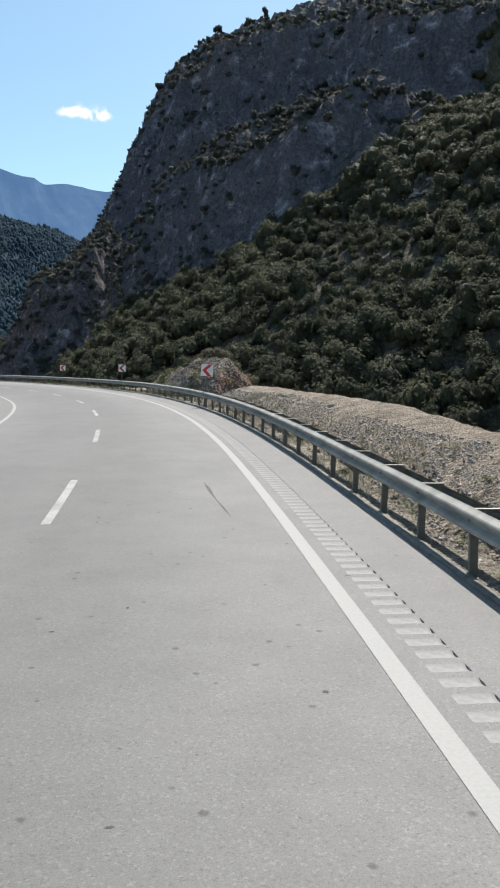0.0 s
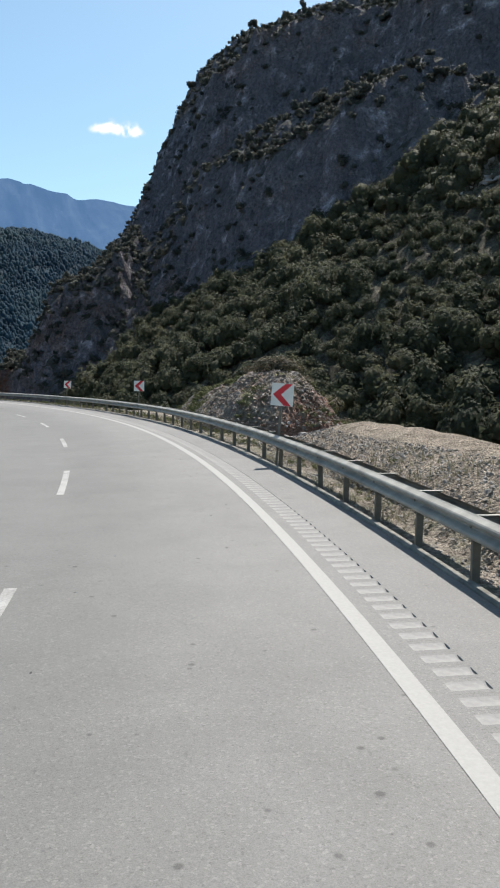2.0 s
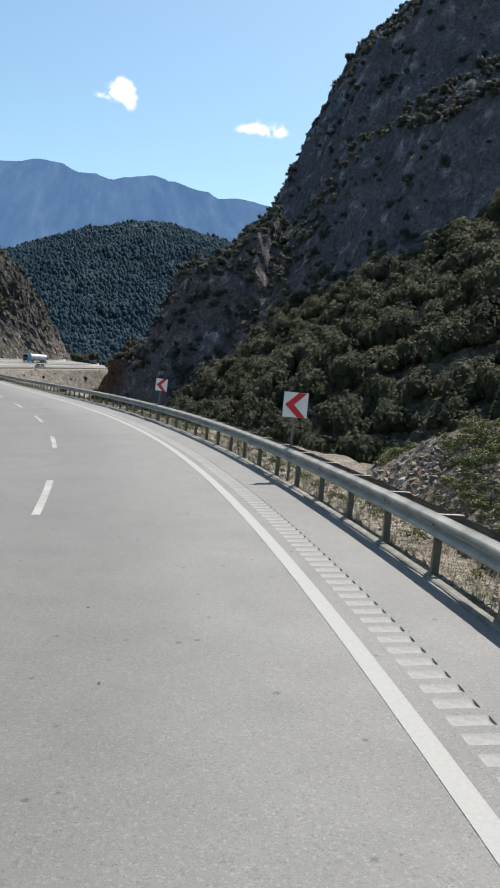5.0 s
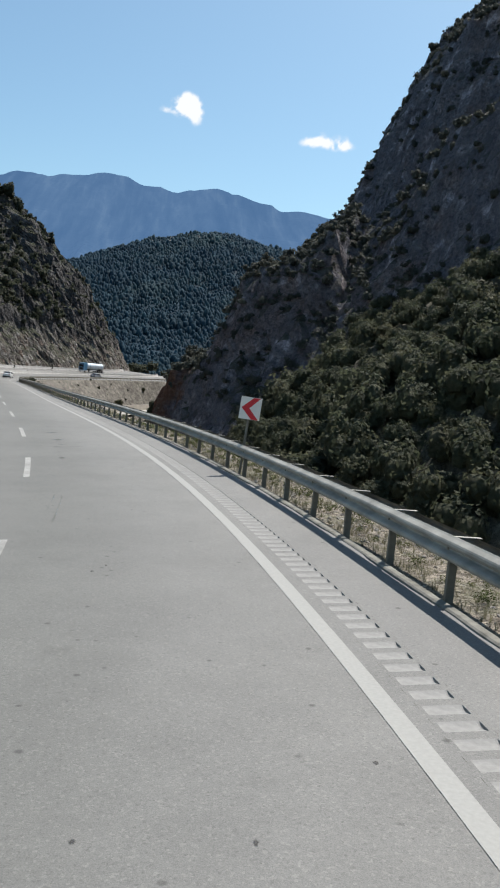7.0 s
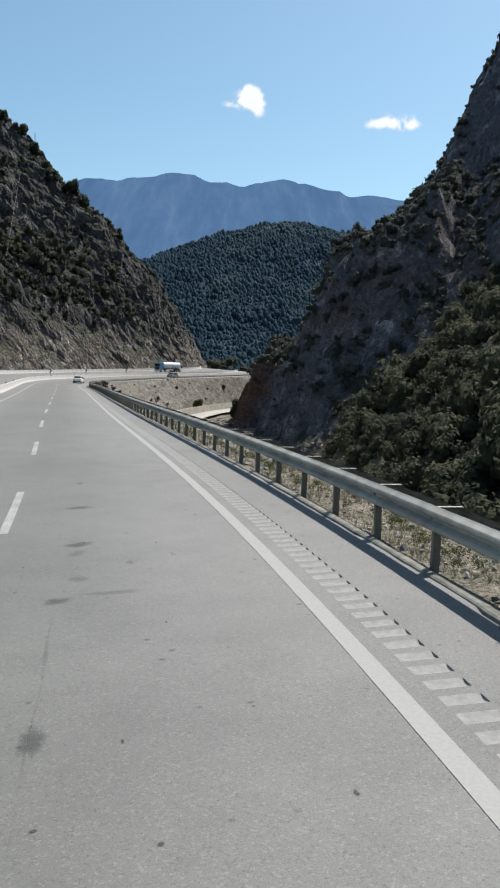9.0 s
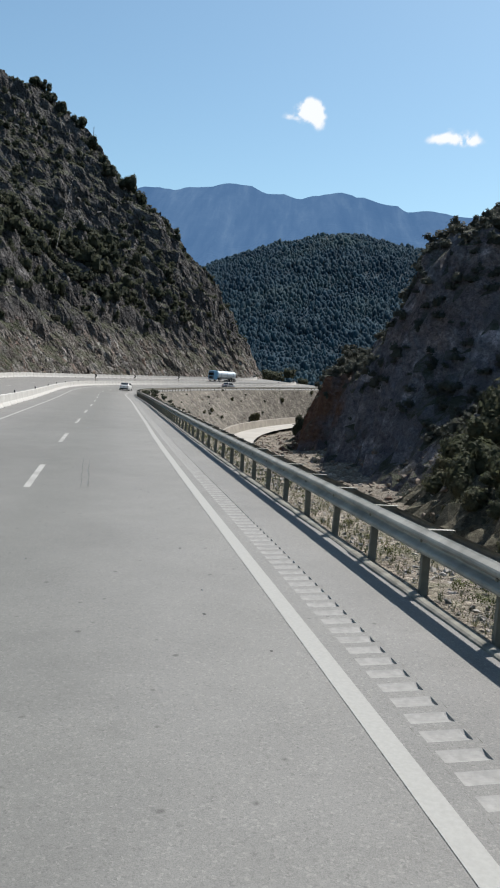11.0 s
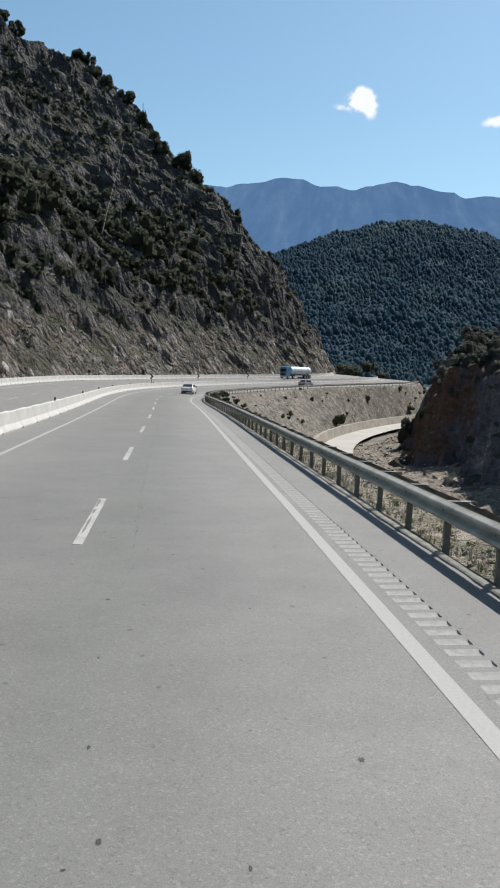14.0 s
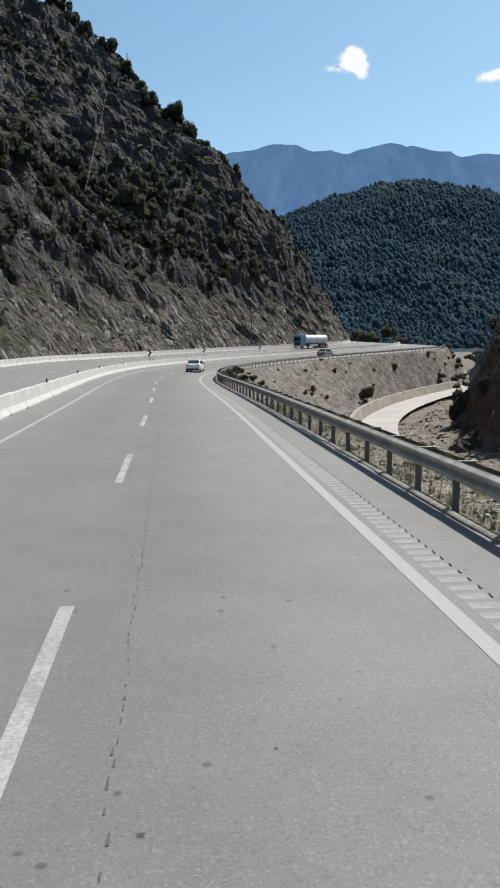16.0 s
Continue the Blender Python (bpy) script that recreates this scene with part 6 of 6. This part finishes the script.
ro = np.random.RandomState(77)
x1, y1 = np.concatenate([ro.normal(7.0, 1.6, 40), ro.normal(40.0, 1.8, 40)]), np.concatenate([ro.normal(111.5, 1.8, 40), ro.normal(145.0, 2.0, 40)])
scatter("slope_outcrop", STONES, np.stack([x1, y1, right_height(x1, y1)[0] + 0.2], 1), 0.35 + 0.9 * ro.uniform(0, 1, 80) ** 2, STONE, "pale limestone outcrop between the bushes", "rocks", 34, ro.uniform(0.7, 1.5, 80))
CUT_ROCK = material("broken_cut_rock", cut_build)
s1, r1 = np.concatenate([rr.uniform(352, 392, 90), rr.uniform(228, 262, 50), rr.uniform(262, 345, 26)]), np.concatenate([rr.uniform(3.5, 18.5, 90), 2.3 + 6 * rr.uniform(0, 1, 50) ** 1.5, rr.uniform(2.5, 12, 26)])
scatter("embankment_bushes", THIN, on_verge(s1, r1), np.concatenate([rr.uniform(0.5, 1.8, 90), rr.uniform(0.25, 0.85, 50), rr.uniform(0.2, 0.6, 26)]), LEAF_L, "low green scrub on the far embankment", "bushes", 30)
x1, y1 = rr.uniform(-150, -70, 12000), rr.uniform(150, 400, 12000)
d1 = -side(x1, y1, TOE)
ok = (d1 > 0.5) & (d1 < 15)
x1, y1 = x1[ok], y1[ok]
scatter("cut_blocks", STONES, np.stack([x1, y1, left_height(x1, y1) - 0.1], 1), 0.15 + 0.5 * rr.uniform(0, 1, len(x1)) ** 3, CUT_ROCK, "broken blocks of the blasted rock cut", "rocks", 31, rr.uniform(0.8, 1.8, len(x1)))
CRAG = plain("weathered_outcrop", (0.12, 0.117, 0.11), 0.95, 0.0, 0.5, 0.35, 0.05)
x1, y1 = rr.uniform(-250, -85, 9000), rr.uniform(170, 450, 9000)
d1 = -side(x1, y1, TOE)
ok = (d1 > 12) & (d1 < 95) & (fbm(x1, y1, 16, 3, 83) > 0.0)
x1, y1 = x1[ok], y1[ok]
scatter("outcrops", STONES, np.stack([x1, y1, left_height(x1, y1) - 0.2], 1), 0.35 + 0.95 * rr.uniform(0, 1, len(x1)) ** 3, CRAG, "pale limestone outcrops on the steep slope", "rocks", 32, rr.uniform(0.7, 1.6, len(x1)))
x1, y1 = rr.normal(-350, 26, 70), rr.uniform(1100, 1240, 70)
scatter("summit_rocks", STONES, np.stack([x1, y1, hill_height(x1, y1) + 3.5], 1), rr.uniform(2.0, 5, 70), STONE, "pale rock outcrops on the wooded summit", "rocks", 29)
for s, r_, k in ((46.2, 3.6, 0.24), (25.2, 3.85, 0.14), (44.9, 3.9, 0.13), (31, 3.6, 0.12)):
    P = on_verge(np.array([s]), np.array([r_]))[0]
    v, f = ball(int(s), 3, 0.13)
    ob = tagged(mesh_np("boulder", v * k * np.array([1.2, 0.9, 0.7]), f, STONE, True), "pale rounded boulder lying on the verge gravel", "boulder", "boulders on the verge")
    ob.matrix_basis = pose(*P, 0, 0, 40 * s)


def tuft_proto(seed, blades=8):
    r = np.random.RandomState(seed)
    V, Fq = [], []
    for k in range(blades):
        a, l, w = r.uniform(0, 6.283), r.uniform(0.5, 1.0), r.uniform(0.02, 0.045)
        c, s, o = math.cos(a), math.sin(a), r.uniform(0, 0.12)
        lean = r.uniform(0.15, 0.7)
        p = np.array([(o * c - w * s, o * s + w * c, 0), (o * c + w * s, o * s - w * c, 0), ((o + lean * l) * c + 0.3 * w * s, (o + lean * l) * s - 0.3 * w * c, l), ((o + lean * l) * c - 0.3 * w * s, (o + lean * l) * s + 0.3 * w * c, l)])
        V.append(p), Fq.append(np.array([[0, 1, 2, 3]]) + 4 * k)
    return np.concatenate(V), np.concatenate(Fq)


TUFTS = [tuft_proto(600 + i) for i in range(5)]
GRASS = material("dry_grass", leaf_build((0.185, 0.168, 0.11), (0.27, 0.245, 0.17), (0.15, 0.15, 0.088), 0.8, 0.0, 0.0, 0.3))
s1 = rr.uniform(-6, 195, 17000)
r1 = 1.92 + 1.7 * rr.uniform(0, 1, 17000) ** 1.5
ok = (fbm(s1, r1, 3.0, 3, 90) > -0.25) & ((s1 < 105) | (rr.uniform(size=17000) < 0.4))
s1, r1 = s1[ok], r1[ok]
scatter("grass_tufts", TUFTS, on_verge(s1, r1), rr.uniform(0.03, 0.15, len(s1)), GRASS, "dry grass and weeds along the kerb", "grass", 25)
s1 = np.concatenate([rr.uniform(-6, 195, 260), rr.uniform(44, 112, 300)])
r1 = 2.15 + 0.9 * rr.uniform(0, 1, 560)
WEED = [leaf_clump(700 + i, 5, 40, 0.06, 0.7, 0.4, 0.5, (0.3, 0.45), 0) for i in range(3)]
LEAF_WEED = material("weed_leaves", leaf_build((0.06, 0.075, 0.025), (0.1, 0.11, 0.04), (0.15, 0.14, 0.06), 1.5))
scatter("weeds", WEED, on_verge(s1, r1), rr.uniform(0.07, 0.22, 560), LEAF_WEED, "low green weeds under the guard rail", "weeds", 26)
s1, r1 = rr.uniform(112, 200, 3000), 1.93 + 1.0 * rr.uniform(0, 1, 3000) ** 1.5
LEAF_GREEN = material("green_verge_leaves", leaf_build((0.1, 0.112, 0.045), (0.14, 0.146, 0.078), (0.185, 0.178, 0.11), 0.8))
scatter("green_weeds", TUFTS, on_verge(s1, r1), rr.uniform(0.04, 0.15, 3000), LEAF_GREEN, "green grass growing along the kerb", "grass", 33)
s1, r1 = rr.normal(60, 8, 3400), rr.normal(5.4, 1.9, 3400)
ok = (r1 > 2.6) & (verge_bumps(s1, -r1)[1] > 0.3) & (fbm(s1, r1, 3.0, 3, 96) > 0.1)
scatter("mound_weeds", WEED, on_verge(s1[ok], r1[ok]), rr.uniform(0.1, 0.34, ok.sum()), LEAF_WEED, "green and dry weeds growing on the rubble mound", "weeds", 27)


# ---- mast and cable on the crest ----
mx, my = -189.0, 373.0
mz = float(left_height(np.array([mx]), np.array([my]))[0])
mast = tagged(new("mast"), "thin steel mast standing on the rocky crest", "mast")
part("pole", tube_bm(0.16, 0.11, -0.5, 8.2, 8), ZINC_POST, mast)
part("base", box_bm(-0.3, 0.3, -0.3, 0.3, -0.6, 0.25, 0.03), CONCRETE, mast)
mast.matrix_basis = pose(mx, my, mz)

def cable(points, radius, label):
    curve = bpy.data.curves.new("cable", "CURVE")
    curve.dimensions, curve.bevel_depth, curve.bevel_resolution = "3D", radius, 1
    sp = curve.splines.new("POLY")
    sp.points.add(len(points) - 1)
    for q, c in zip(sp.points, points):
        q.co = (*c, 1)
    return tagged(new("cable", curve), label, "cable")


CABLE = plain("pale_cable", (0.2, 0.2, 0.2), 0.7)
ct = np.linspace(0, 1, 14)
cp = np.stack([-165.5 + 26.5 * ct, 324.3 - 49.8 * ct, 60 - 34 * ct], 1)
cp[:, 2] = cp[:, 2] + 2.5
ob = cable([tuple(q) for q in cp], 0.028, "thin grey steel cable running down the rock face")
ob.data.materials.append(CABLE)
utility = tagged(new("utility_pole"), "thin grey pole beside the rock cut", "pole")
part("pole", tube_bm(0.14, 0.09, -1.0, 8.6, 10), ZINC_POST, utility)
part("cross_arm", box_bm(-0.7, 0.7, -0.05, 0.05, 8.0, 8.12, 0.01), ZINC_POST, utility)
utility.matrix_basis = pose(-119.4, 307.0, -2.2, 0, 0, 20)

# ---- clouds ----
def cloud_build(nt, bsdf):
    out, em, clear, both = nt.nodes["Material Output"], nt.nodes.new("ShaderNodeEmission"), nt.nodes.new("ShaderNodeBsdfTransparent"), nt.nodes.new("ShaderNodeMixShader")
    # The cloud's sunlit white is put in as emission.
    em.inputs["Color"].default_value, em.inputs["Strength"].default_value = (0.93, 0.965, 1.0, 1), 0.72
    dense = nt.nodes.new("ShaderNodeAttribute")
    dense.attribute_name = "vapour"
    nt.links.new(dense.outputs["Fac"], both.inputs[0])
    nt.links.new(clear.outputs[0], both.inputs[1])
    nt.links.new(em.outputs[0], both.inputs[2])
    nt.links.new(both.outputs[0], out.inputs["Surface"])


VAPOUR = material("cloud_glow", cloud_build)


def cloud(at_, lobes, gain, seed, label):
    """A thin bank of vapour: soft lobes torn by noise, clear at the rim."""
    x, z = np.meshgrid(np.linspace(-260, 260, 131), np.linspace(-140, 150, 74))
    d = 0.0
    for cx, cz, rx, rz, share in lobes:
        d = d + share * np.exp(-(((x - cx) / rx) ** 2 + ((z - cz) / rz) ** 2))
    torn = fbm(x, z, 55, 5, seed, 0.6)
    d = np.clip(gain * d * (1 + 0.55 * torn) - 0.22 + 0.05 * torn, 0, 1)
    d = d * d * (3 - 2 * d)
    y = 26 * fbm(x, z, 80, 3, seed + 9)
    ob = mesh_np("cloud", np.stack([x, y, z], -1).reshape(-1, 3), grid_faces(*x.shape), VAPOUR, True)
    dense = ob.data.attributes.new("vapour", "FLOAT", "POINT")
    dense.data.foreach_set("value", d.ravel().astype(np.float32))
    ob.matrix_basis = pose(*at_, 0, 0, math.degrees(math.atan2(-at_[0], at_[1])))
    ob.visible_shadow = False
    return tagged(ob, label, "cloud", "", "structure")


cloud((-470, 4020, 1150), [(0, 0, 105, 22, 0.6), (70, 12, 40, 34, 0.4), (-60, 14, 45, 18, 0.35), (100, 20, 22, 30, 0.3), (20, 8, 60, 20, 0.5), (-20, 44, 30, 22, 0.2)], 1.75, 1, "small thin white cloud in a clear sky")
cloud((-1135, 3870, 1240), [(10, 0, 72, 44, 0.7), (28, 40, 48, 40, 0.6), (-70, -22, 55, 20, 0.35), (50, -10, 34, 50, 0.4), (-15, 20, 45, 40, 0.5)], 1.6, 2, "small puffy white cloud in a clear sky")
